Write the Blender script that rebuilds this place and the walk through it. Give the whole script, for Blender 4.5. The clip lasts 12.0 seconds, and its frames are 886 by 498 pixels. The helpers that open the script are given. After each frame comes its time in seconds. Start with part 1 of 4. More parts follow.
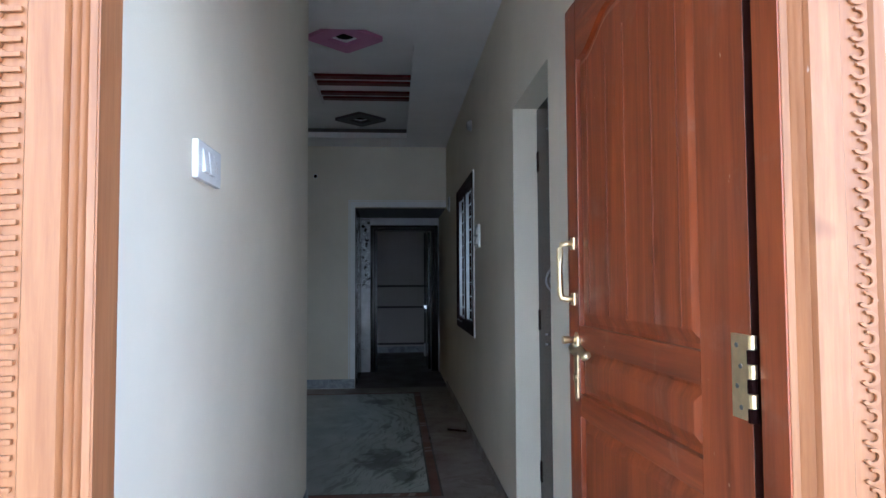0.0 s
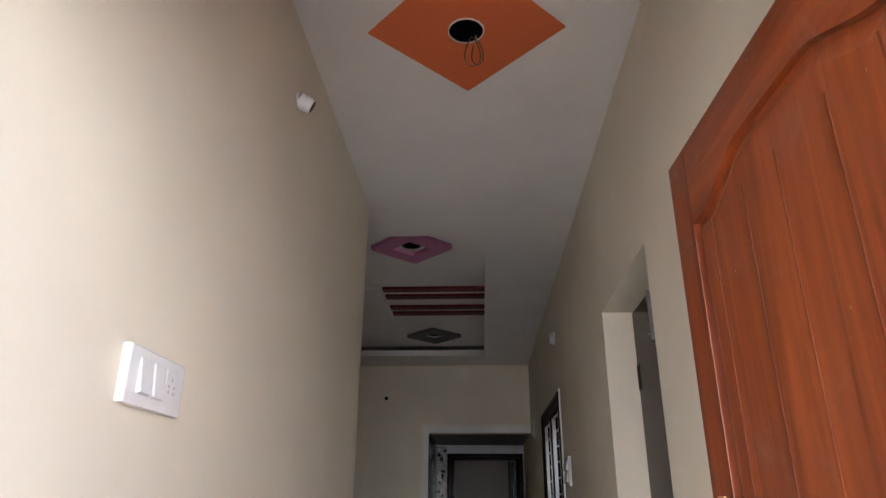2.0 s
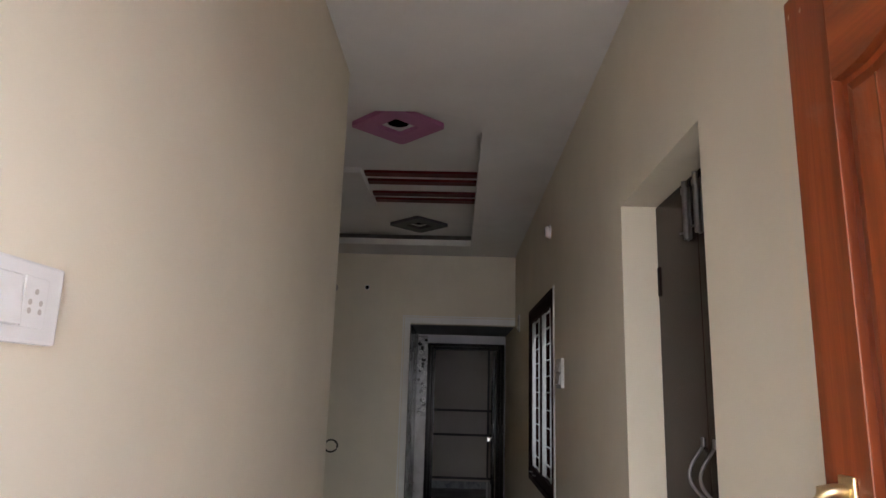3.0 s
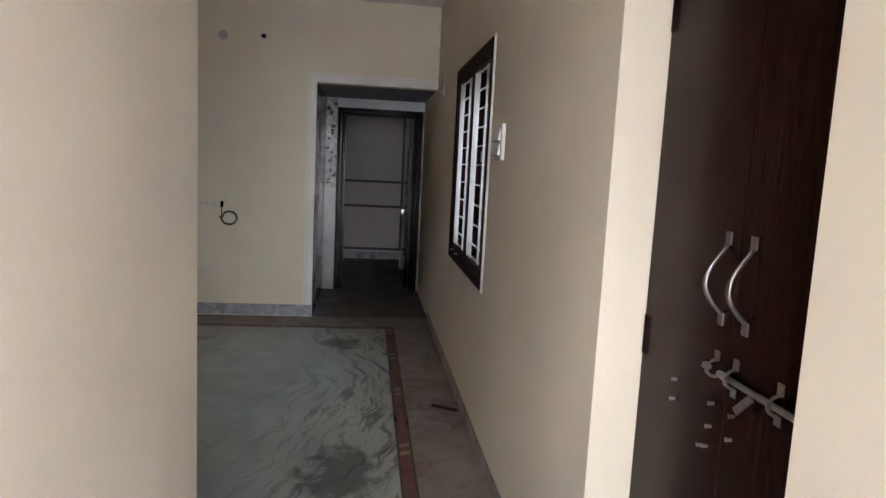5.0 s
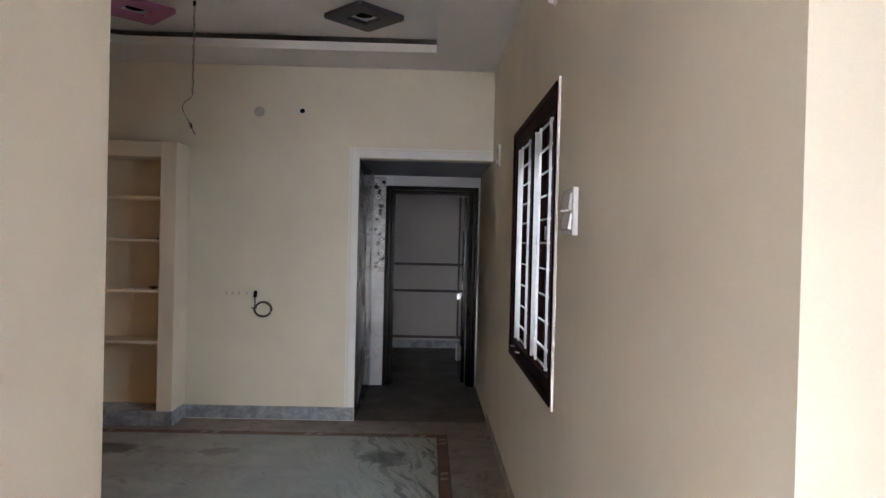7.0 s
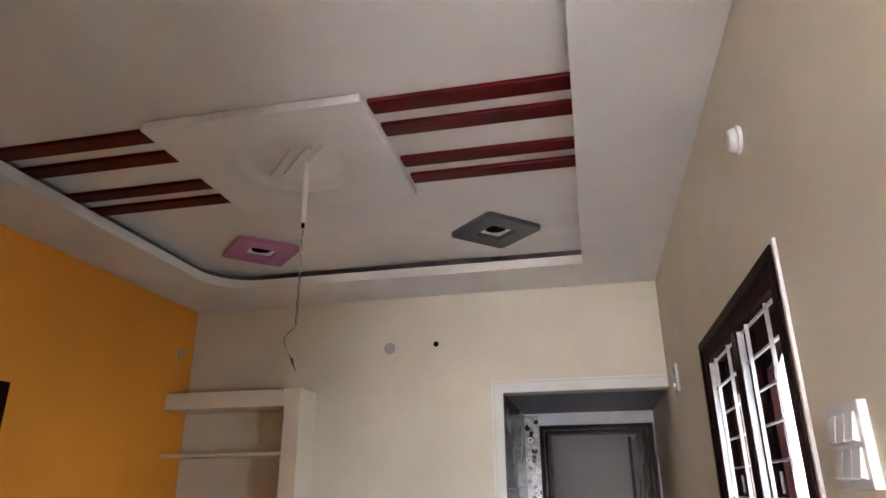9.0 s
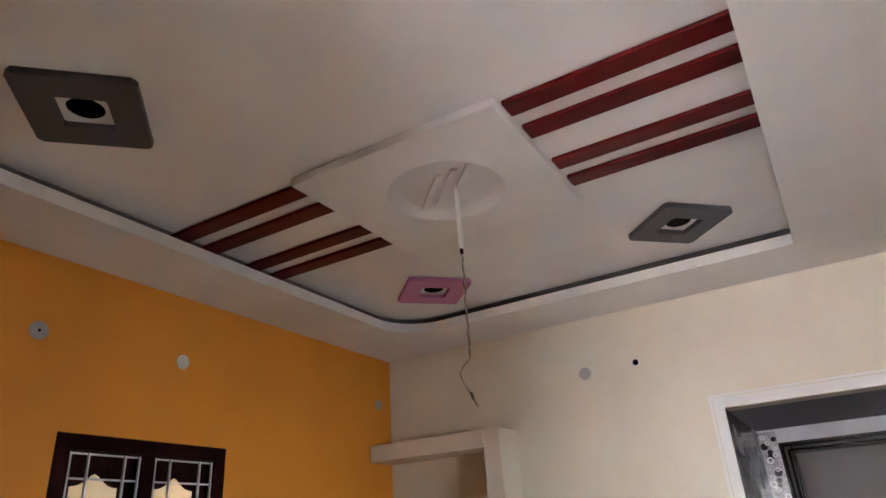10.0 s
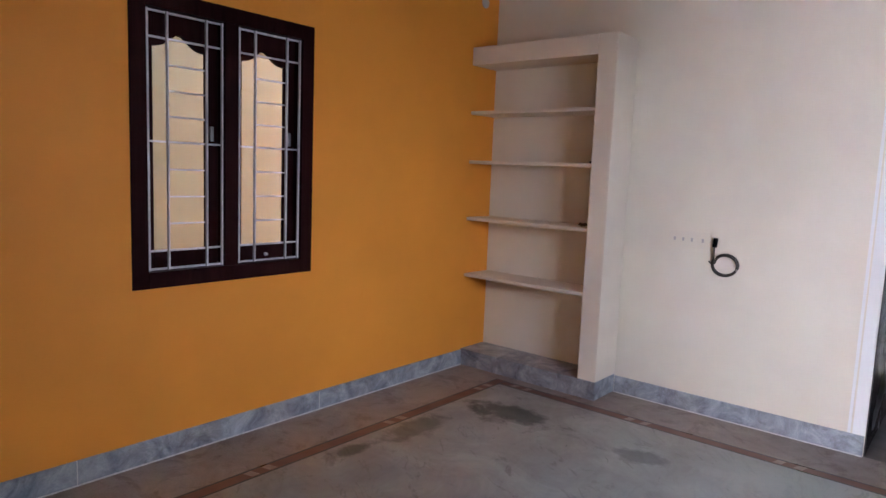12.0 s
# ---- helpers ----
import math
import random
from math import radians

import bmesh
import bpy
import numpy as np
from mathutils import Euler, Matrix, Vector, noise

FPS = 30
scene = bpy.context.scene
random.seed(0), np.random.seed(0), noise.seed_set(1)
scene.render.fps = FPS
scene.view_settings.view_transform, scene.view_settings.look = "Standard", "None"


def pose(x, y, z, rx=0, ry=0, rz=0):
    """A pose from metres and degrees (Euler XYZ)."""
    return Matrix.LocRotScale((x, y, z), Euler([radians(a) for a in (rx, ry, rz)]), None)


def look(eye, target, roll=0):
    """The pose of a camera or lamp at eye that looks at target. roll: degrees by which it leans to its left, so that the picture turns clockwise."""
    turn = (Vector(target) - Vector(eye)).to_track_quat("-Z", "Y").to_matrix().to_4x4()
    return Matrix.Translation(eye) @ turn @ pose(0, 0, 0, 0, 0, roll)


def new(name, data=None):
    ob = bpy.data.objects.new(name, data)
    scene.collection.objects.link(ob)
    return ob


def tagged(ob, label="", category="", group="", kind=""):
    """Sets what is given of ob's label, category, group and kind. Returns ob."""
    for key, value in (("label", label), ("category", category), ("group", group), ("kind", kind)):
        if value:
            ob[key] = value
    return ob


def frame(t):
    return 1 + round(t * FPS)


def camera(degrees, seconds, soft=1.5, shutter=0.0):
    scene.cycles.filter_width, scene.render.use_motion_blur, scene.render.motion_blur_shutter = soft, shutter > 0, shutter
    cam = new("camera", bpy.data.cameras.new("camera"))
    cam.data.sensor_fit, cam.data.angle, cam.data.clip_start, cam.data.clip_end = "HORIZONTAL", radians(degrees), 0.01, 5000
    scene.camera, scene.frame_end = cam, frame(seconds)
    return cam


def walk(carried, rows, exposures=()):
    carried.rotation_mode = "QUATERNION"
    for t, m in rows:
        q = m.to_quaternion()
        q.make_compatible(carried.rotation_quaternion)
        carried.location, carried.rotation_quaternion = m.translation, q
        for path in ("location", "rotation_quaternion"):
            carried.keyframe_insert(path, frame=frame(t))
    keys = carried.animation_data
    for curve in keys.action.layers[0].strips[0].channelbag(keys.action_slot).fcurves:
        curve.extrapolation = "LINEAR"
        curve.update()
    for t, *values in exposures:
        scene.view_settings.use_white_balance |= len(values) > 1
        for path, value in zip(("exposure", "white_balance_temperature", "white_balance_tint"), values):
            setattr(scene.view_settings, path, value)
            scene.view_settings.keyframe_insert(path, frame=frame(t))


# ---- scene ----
cam = camera(68.1, 12.0)
PATH = [
    (0, (0.05, 0.628, 1.227), (0.196, 2.62, 1.323), -0.3),
    (0.5, (0.031, 0.87, 1.28), (0.127, 2.822, 1.703), -0.8),
    (1, (0.042, 0.996, 1.305), (0.102, 2.881, 1.97), -1.3),
    (1.5, (0.106, 1.119, 1.325), (0.037, 2.957, 2.11), 0.4),
    (2, (0.136, 1.214, 1.319), (0.028, 3.067, 2.064), 0.4),
    (2.5, (0.087, 1.435, 1.364), (0.014, 3.292, 2.102), 2.3),
    (2.7, (0.073, 1.504, 1.419), (0.006, 3.408, 2.026), 2.1),
    (4.3, (0.106, 2.089, 1.458), (0.191, 4.081, 1.614), 1.7),
    (4.5, (0.091, 2.133, 1.459), (0.214, 4.129, 1.517), 2.2),
    (5, (0.051, 2.322, 1.431), (0.288, 4.291, 1.175), 2.9),
    (5.5, (0.017, 2.466, 1.412), (0.298, 4.402, 0.999), 2.7),
    (6, (0.077, 2.643, 1.403), (0.219, 4.6, 1.018), 1.6),
    (6.5, (0.165, 2.823, 1.418), (0.198, 4.804, 1.141), 2.2),
    (7, (0.166, 3.055, 1.426), (0.205, 5.055, 1.408), 1.4),
    (7.2, (0.147, 3.133, 1.435), (0.225, 5.126, 1.591), 1.6),
    (8.8, (0.182, 3.733, 1.441), (-0.169, 5.609, 2.039), -0.7),
    (9, (0.15, 3.832, 1.465), (-0.248, 5.664, 2.161), -0.5),
    (9.5, (0.108, 3.936, 1.471), (-0.429, 5.711, 2.218), -2.3),
    (10, (0.143, 4.104, 1.468), (-0.756, 5.692, 2.288), -3.9),
    (10.5, (0.224, 4.253, 1.464), (-0.929, 5.759, 2.1), -4.0),
    (11, (0.167, 4.358, 1.404), (-1.149, 5.841, 1.666), -1.0),
    (11.5, (0.056, 4.47, 1.36), (-1.285, 5.954, 1.343), 1.1),
    (12, (-0.039, 4.508, 1.323), (-1.313, 6.032, 1.087), 2.3),
]
EXPOSURES = [(0.0, 2.8, 4980, 6), (0.5, 2.93, 5400, 6), (1.0, 3.0, 5900, 9), (1.5, 3.05, 6150, 13), (2.0, 3.03, 6250, 14), (2.7, 3.02, 6450, 14), (4.5, 3.85, 6300, 14), (5.5, 4.3, 6200, 13), (7.0, 4.53, 6150, 13), (9.0, 5.3, 6350, 16), (9.5, 5.38, 6350, 17), (10.5, 5.58, 6150, 20), (11.0, 5.66, 5950, 22), (11.5, 5.66, 5800, 23), (12.0, 5.47, 5700, 25)]
walk(cam, [(t, look(eye, target, roll)) for t, eye, target, roll in PATH], EXPOSURES)
SKY, SUN, W1 = 0.12, 5.0, 0.78

# ---- world and light ----
world = bpy.data.worlds.new("sky")
scene.world = world
world.use_nodes = True
_wn = world.node_tree
_sky = _wn.nodes.new("ShaderNodeTexSky")
_sky.sky_type = 'NISHITA'
_sky.sun_disc = False
_sky.sun_elevation = radians(56.1)
_sky.sun_rotation = radians(-21.8)
_wn.nodes["Background"].inputs["Strength"].default_value = SKY
_wn.links.new(_sky.outputs["Color"], _wn.nodes["Background"].inputs["Color"])
_sd = bpy.data.lights.new("sun", 'SUN')
_sd.energy, _sd.angle, _sd.color = SUN, radians(0.5), (1.0, 0.98, 0.95)
_sun = new("sun", _sd)
_sun.matrix_world = look((-4.0, 10.0, 16.0), (0, 0, 0))


def window_daylight(name, eye, target, w, h, power, color):
    d = bpy.data.lights.new(name, 'AREA')
    d.shape, d.size, d.size_y, d.energy, d.color = 'RECTANGLE', w, h, power, color
    d.spread = radians(100)
    o = new(name, d)
    o.matrix_world = look(eye, target)
    return o


# ---- fitted plan ----
XL, XR, XO = -0.430, 0.65, -2.765
YN, YF, YP, YB = 4.275, 8.262, 9.58, 11.95
H, HT = 2.792, 2.905

window_daylight("window_daylight", (XR + 0.62, 5.95, 1.78), (-2.6, 7.4, 0.25), 1.30, 1.25, W1, (0.90, 0.96, 1.0))


# ---- materials ----
def nodes_of(name):
    m = bpy.data.materials.new(name)
    m.use_nodes = True
    nt = m.node_tree
    return m, nt, nt.nodes["Principled BSDF"]


def coords(nt, scale=(1, 1, 1), rot=(0, 0, 0)):
    tc = nt.nodes.new("ShaderNodeTexCoord")
    mp = nt.nodes.new("ShaderNodeMapping")
    mp.inputs["Scale"].default_value = scale
    mp.inputs["Rotation"].default_value = rot
    nt.links.new(tc.outputs["Object"], mp.inputs["Vector"])
    return mp.outputs["Vector"]


def noise_tex(nt, vec, scale, detail=4.0, rough=0.55, dist=0.0):
    n = nt.nodes.new("ShaderNodeTexNoise")
    n.inputs["Scale"].default_value = scale
    n.inputs["Detail"].default_value = detail
    n.inputs["Roughness"].default_value = rough
    n.inputs["Distortion"].default_value = dist
    nt.links.new(vec, n.inputs["Vector"])
    return n.outputs["Fac"]


def ramp(nt, fac, stops):
    r = nt.nodes.new("ShaderNodeValToRGB")
    els = r.color_ramp.elements
    while len(els) < len(stops):
        els.new(0.5)
    for e, (p, c) in zip(els, stops):
        e.position, e.color = p, (*c, 1)
    nt.links.new(fac, r.inputs["Fac"])
    return r.outputs["Color"]


def mixc(nt, fac, a, b, blend='MIX'):
    m = nt.nodes.new("ShaderNodeMix")
    m.data_type, m.blend_type = 'RGBA', blend
    for sock, v in ((m.inputs[0], fac), (m.inputs[6], a), (m.inputs[7], b)):
        if isinstance(v, bpy.types.NodeSocket):
            nt.links.new(v, sock)
        elif isinstance(v, tuple):
            sock.default_value = (*v, 1)
        else:
            sock.default_value = v
    return m.outputs[2]


def bump(nt, bsdf, fac, strength, dist=0.002):
    b = nt.nodes.new("ShaderNodeBump")
    b.inputs["Strength"].default_value = strength
    b.inputs["Distance"].default_value = dist
    nt.links.new(fac, b.inputs["Height"])
    nt.links.new(b.outputs["Normal"], bsdf.inputs["Normal"])


def scaled(c, k):
    return tuple(min(1.0, v * k) for v in c)


def paint(name, c, rough=0.6, var=0.06, grain=180.0, bumpy=0.25, spec=0.35):
    """Painted plaster: faint clouding, roller grain and small scuffs."""
    m, nt, b = nodes_of(name)
    v = coords(nt)
    cloud = noise_tex(nt, v, 1.7, 5)
    col = ramp(nt, cloud, [(0.3, scaled(c, 1 - var)), (0.7, scaled(c, 1 + var))])
    scuff = ramp(nt, noise_tex(nt, v, 9.0, 8, 0.7, 0.8), [(0.66, (1, 1, 1)), (0.78, (0.93, 0.92, 0.90))])
    nt.links.new(mixc(nt, 0.6, col, scuff, 'MULTIPLY'), b.inputs["Base Color"])
    b.inputs["Roughness"].default_value = rough
    b.inputs["Specular IOR Level"].default_value = spec
    bump(nt, b, noise_tex(nt, v, grain, 3), bumpy, 0.0015)
    return m


def timber(name, dark, light, rough=0.35, axis='Z', coat=0.2, fine=1.0, spec=0.4, scuff=0.0):
    """Sawn timber with grain along one axis, knots and streaks."""
    m, nt, b = nodes_of(name)
    s = {'Z': (9, 9, 0.55), 'Y': (9, 0.55, 9), 'X': (0.55, 9, 9)}[axis]
    v = coords(nt, s)
    big = noise_tex(nt, v, 1.1, 6, 0.6, 1.6)
    fin = noise_tex(nt, v, 9.0 * fine, 5, 0.7, 0.4)
    col = ramp(nt, big, [(0.28, dark), (0.5, tuple((a + c) / 2 for a, c in zip(dark, light))), (0.72, light)])
    streak = ramp(nt, fin, [(0.35, (0.72, 0.66, 0.62)), (0.6, (1, 1, 1))])
    out = mixc(nt, 0.75, col, streak, 'MULTIPLY')
    if scuff:
        # builders' dust rubbed into the varnish, and a few pale nicks
        pv = coords(nt, (1, 1, 1))
        dust_bounce = ramp(nt, noise_tex(nt, pv, 5.0, 9, 0.72, 0.6), [(0.55, (0, 0, 0)), (0.75, (scuff,) * 3)])
        out = mixc(nt, dust_bounce, out, (0.33, 0.20, 0.15))
        nick = ramp(nt, noise_tex(nt, coords(nt, (1, 1, 0.35)), 70.0, 2, 0.5), [(0.765, (0, 0, 0)), (0.79, (0.8,) * 3)])
        out = mixc(nt, nick, out, (0.55, 0.42, 0.34))
        knot = ramp(nt, noise_tex(nt, coords(nt, (1, 1, 0.6)), 11.0, 2, 0.5), [(0.70, (1, 1, 1)), (0.78, (0.40, 0.34, 0.32))])
        out = mixc(nt, 0.8, out, knot, 'MULTIPLY')
    nt.links.new(out, b.inputs["Base Color"])
    b.inputs["Roughness"].default_value = rough
    b.inputs["Coat Weight"].default_value = coat
    b.inputs["Specular IOR Level"].default_value = spec
    b.inputs["Coat Roughness"].default_value = 0.25
    bump(nt, b, fin, 0.25, 0.001)
    return m


def metal(name, c, rough, metallic=1.0):
    m, nt, b = nodes_of(name)
    v = coords(nt)
    n = noise_tex(nt, v, 60.0, 5)
    nt.links.new(ramp(nt, n, [(0.3, scaled(c, 0.8)), (0.7, c)]), b.inputs["Base Color"])
    b.inputs["Roughness"].default_value = rough
    b.inputs["Metallic"].default_value = metallic
    return m


def plain(name, c, rough=0.4, var=0.08, spec=0.5):
    m, nt, b = nodes_of(name)
    v = coords(nt)
    n = noise_tex(nt, v, 25.0, 4)
    nt.links.new(ramp(nt, n, [(0.3, scaled(c, 1 - var)), (0.7, scaled(c, 1 + var))]), b.inputs["Base Color"])
    b.inputs["Roughness"].default_value = rough
    b.inputs["Specular IOR Level"].default_value = spec
    return m


def granite(name, c, c2, rough=0.25, scale=6.0, speck=0.35, stain=0.0):
    m, nt, b = nodes_of(name)
    v = coords(nt)
    big = noise_tex(nt, v, scale, 8, 0.65, 1.0)
    col = ramp(nt, big, [(0.32, c), (0.68, c2)])
    sp = ramp(nt, noise_tex(nt, v, 140.0, 3), [(0.38, (0.55, 0.53, 0.52)), (0.6, (1, 1, 1))])
    out = mixc(nt, speck, col, sp, 'MULTIPLY')
    if stain:
        st = ramp(nt, noise_tex(nt, v, 4.5, 10, 0.72, 1.2), [(0.52, (1, 1, 1)), (0.60, (0.62, 0.58, 0.55)), (0.72, (0.42, 0.38, 0.35))])
        out = mixc(nt, stain, out, st, 'MULTIPLY')
        sc = ramp(nt, noise_tex(nt, v, 23.0, 9, 0.7, 0.5), [(0.60, (1, 1, 1)), (0.68, (0.66, 0.64, 0.62))])
        out = mixc(nt, stain, out, sc, 'MULTIPLY')
    nt.links.new(out, b.inputs["Base Color"])
    rg = ramp(nt, noise_tex(nt, v, 3.0, 6), [(0.35, (rough,) * 3), (0.7, (min(1, rough + 0.25),) * 3)])
    nt.links.new(rg, b.inputs["Roughness"])
    return m


def veined_marble(name):
    """Grey-green white marble: long wandering streaks, darker cloud patches, smears, a painted orange bounce."""
    m, nt, b = nodes_of(name)
    v = coords(nt)

    def warped(scale, amount):
        n = nt.nodes.new("ShaderNodeTexNoise")
        n.inputs["Scale"].default_value = scale
        n.inputs["Detail"].default_value = 4
        nt.links.new(v, n.inputs["Vector"])
        a = nt.nodes.new("ShaderNodeVectorMath")
        a.operation = 'MULTIPLY_ADD'
        a.inputs[1].default_value = (amount, amount, 0)
        nt.links.new(n.outputs["Color"], a.inputs[0])
        nt.links.new(v, a.inputs[2])
        return a.outputs[0]

    def stretched(vec, sx, sy, turn):
        mp = nt.nodes.new("ShaderNodeMapping")
        mp.vector_type = 'TEXTURE'
        mp.inputs["Rotation"].default_value = (0, 0, radians(turn))
        mp.inputs["Scale"].default_value = (sx, sy, 1)
        nt.links.new(vec, mp.inputs["Vector"])
        return mp.outputs["Vector"]
    flow = warped(0.75, 0.9)

    def calc(op, a, b=0.0, c=0.0):
        n = nt.nodes.new("ShaderNodeMath")
        n.operation = op
        for k, q in enumerate((a, b, c)):
            if isinstance(q, bpy.types.NodeSocket):
                nt.links.new(q, n.inputs[k])
            else:
                n.inputs[k].default_value = q
        return n.outputs[0]
    # the bedding bends round a crest in the middle of the sheet
    sx = nt.nodes.new("ShaderNodeSeparateXYZ")
    nt.links.new(v, sx.inputs[0])
    dy = calc('SUBTRACT', sx.outputs[1], 6.35)
    bend = calc('SQRT', calc('ADD', calc('MULTIPLY', dy, dy), 0.05))
    wav = calc('MULTIPLY', calc('SUBTRACT', noise_tex(nt, v, 2.2, 4, 0.5), 0.5), 0.34)
    bed = calc('ADD', calc('MULTIPLY_ADD', bend, 0.34, sx.outputs[0]), wav)
    gv = nt.nodes.new("ShaderNodeCombineXYZ")
    nt.links.new(calc('MULTIPLY', bed, 8.5), gv.inputs[0])
    nt.links.new(calc('MULTIPLY', sx.outputs[1], 1.15), gv.inputs[1])
    grain = gv.outputs[0]
    base = ramp(nt, noise_tex(nt, v, 0.9, 6), [(0.3, (0.185, 0.225, 0.235)), (0.7, (0.295, 0.33, 0.33))])
    # where the streaks gather: a broad belt beside the band
    pos = nt.nodes.new("ShaderNodeTexCoord")
    sep = nt.nodes.new("ShaderNodeSeparateXYZ")
    nt.links.new(pos.outputs["Object"], sep.inputs[0])
    wob = nt.nodes.new("ShaderNodeMath")
    wob.operation = 'MULTIPLY_ADD'
    wob.inputs[1].default_value = 1.1
    nt.links.new(noise_tex(nt, v, 0.8, 3), wob.inputs[0])
    nt.links.new(sep.outputs[0], wob.inputs[2])
    side = nt.nodes.new("ShaderNodeMapRange")
    side.inputs[1].default_value, side.inputs[2].default_value = 0.0, 0.60
    side.inputs[3].default_value, side.inputs[4].default_value = 0.15, 1.0
    nt.links.new(wob.outputs[0], side.inputs[0])
    pale = mixc(nt, 0.75, base, (0.50, 0.52, 0.48))
    base = mixc(nt, side.outputs[0], base, pale)
    streak = ramp(nt, noise_tex(nt, grain, 1.7, 9, 0.64, 0.3), [(0.35, (0.20, 0.225, 0.21)), (0.43, (0.44, 0.47, 0.45)), (0.475, (0.93, 0.95, 0.94)), (0.56, (1, 1, 1)), (0.61, (0.60, 0.63, 0.61)), (0.66, (0.40, 0.43, 0.41))])
    col = mixc(nt, side.outputs[0], base, mixc(nt, 1.0, base, streak, 'MULTIPLY'))
    dark = ramp(nt, noise_tex(nt, grain, 0.62, 9, 0.66, 0.6), [(0.60, (1, 1, 1)), (0.63, (0.40, 0.43, 0.41)), (0.8, (0.27, 0.30, 0.28))])
    col = mixc(nt, side.outputs[0], col, mixc(nt, 1.0, col, dark, 'MULTIPLY'))
    # orange bounce and colour cast put in as brown over the hall's far half
    dust_bounce = nt.nodes.new("ShaderNodeMapRange")
    dust_bounce.inputs[1].default_value, dust_bounce.inputs[2].default_value = 0.15, -0.95
    dust_bounce.inputs[3].default_value, dust_bounce.inputs[4].default_value = 0.0, 1.0
    nt.links.new(wob.outputs[0], dust_bounce.inputs[0])
    bounce_brown = ramp(nt, noise_tex(nt, v, 2.6, 9, 0.66, 0.8), [(0.30, (0.25, 0.205, 0.175)), (0.50, (0.39, 0.34, 0.305)), (0.66, (0.53, 0.485, 0.44))])
    col = mixc(nt, calc('MULTIPLY', dust_bounce.outputs[0], 0.72), col, mixc(nt, 0.55, bounce_brown, col, 'OVERLAY'))
    smear = ramp(nt, noise_tex(nt, stretched(v, 0.45, 1.3, 58), 7.0, 9, 0.72, 0.9), [(0.57, (1, 1, 1)), (0.66, (0.52, 0.50, 0.48)), (0.75, (0.40, 0.38, 0.36))])
    col = mixc(nt, calc('MULTIPLY_ADD', dust_bounce.outputs[0], 0.7, 0.1), col, mixc(nt, 1.0, col, smear, 'MULTIPLY'))
    # three large stone clouds with shapes of their own
    ragged = noise_tex(nt, v, 6.0, 9, 0.68, 0.4)
    for cx, cy, rx, ry, deep in ((-0.03, 5.22, 0.21, 0.36, 0.40), (-0.09, 7.38, 0.20, 0.17, 0.45), (-1.98, 7.46, 0.30, 0.17, 0.28), (-2.20, 6.95, 0.13, 0.24, 0.5), (-2.24, 6.50, 0.07, 0.16, 0.4), (-1.2, 7.45, 0.16, 0.10, 0.6), (0.10, 4.83, 0.10, 0.20, 0.5)):
        mp = nt.nodes.new("ShaderNodeMapping")
        mp.vector_type = 'TEXTURE'
        mp.inputs["Location"].default_value = (cx, cy, 0)
        mp.inputs["Scale"].default_value = (rx, ry, 1)
        nt.links.new(v, mp.inputs["Vector"])
        ln = nt.nodes.new("ShaderNodeVectorMath")
        ln.operation = 'LENGTH'
        nt.links.new(mp.outputs["Vector"], ln.inputs[0])
        ad = nt.nodes.new("ShaderNodeMath")
        ad.operation = 'MULTIPLY_ADD'
        ad.inputs[1].default_value = 2.4
        nt.links.new(ragged, ad.inputs[0])
        nt.links.new(ln.outputs["Value"], ad.inputs[2])
        cloud = ramp(nt, ad.outputs[0], [(0.0, (deep * 0.8, deep * 0.86, deep * 0.83))] * 2)
        sc = nt.nodes.new("ShaderNodeMapRange")
        sc.inputs[1].default_value, sc.inputs[2].default_value = 1.75, 2.15
        sc.inputs[3].default_value, sc.inputs[4].default_value = 0.0, 1.0
        nt.links.new(ad.outputs[0], sc.inputs[0])
        col = mixc(nt, sc.outputs[0], mixc(nt, 1.0, col, cloud, 'MULTIPLY'), col)
    fleck = ramp(nt, noise_tex(nt, grain, 6.5, 5, 0.6), [(0.68, (1, 1, 1)), (0.73, (0.35, 0.36, 0.35))])
    col = mixc(nt, 0.8, col, fleck, 'MULTIPLY')
    nt.links.new(col, b.inputs["Base Color"])
    rg = ramp(nt, noise_tex(nt, v, 4.0, 7), [(0.35, (0.30,) * 3), (0.7, (0.55,) * 3)])
    nt.links.new(rg, b.inputs["Roughness"])
    return m


def clear_glass(name, tint=(0.97, 0.97, 0.95)):
    m, nt, b = nodes_of(name)
    b.inputs["Base Color"].default_value = (*tint, 1)
    b.inputs["Transmission Weight"].default_value = 1.0
    b.inputs["Roughness"].default_value = 0.02
    b.inputs["IOR"].default_value = 1.45
    return m


CREAM = paint("cream_wall_paint", (0.76, 0.70, 0.575))
ORANGE = paint("orange_wall_paint", (0.80, 0.305, 0.028))
CEIL = paint("white_ceiling_paint", (0.80, 0.78, 0.76), bumpy=0.15)
WHITE_TRIM = paint("white_trim_paint", (0.80, 0.80, 0.78), 0.45)
SHELF_PAINT = paint("shelf_paint", (0.79, 0.71, 0.59), 0.5)
TEAK = timber("varnished_red_teak", (0.135, 0.026, 0.0075), (0.36, 0.078, 0.0185), 0.38, scuff=0.35)
TEAK_X = timber("varnished_red_teak_cross", (0.135, 0.026, 0.0075), (0.36, 0.078, 0.0185), 0.38, axis='Y', scuff=0.6)
TEAK_JOINT = timber("dark_teak_joint", (0.085, 0.017, 0.005), (0.19, 0.042, 0.011), 0.5, coat=0.0)
TEAK_SHADED = timber("shaded_orange_teak", (0.25, 0.095, 0.035), (0.40, 0.17, 0.07), 0.4, coat=0.1)
TEAK_PALE = timber("pale_teak", (0.265, 0.103, 0.036), (0.435, 0.197, 0.080), 0.42, coat=0.1, scuff=0.12)
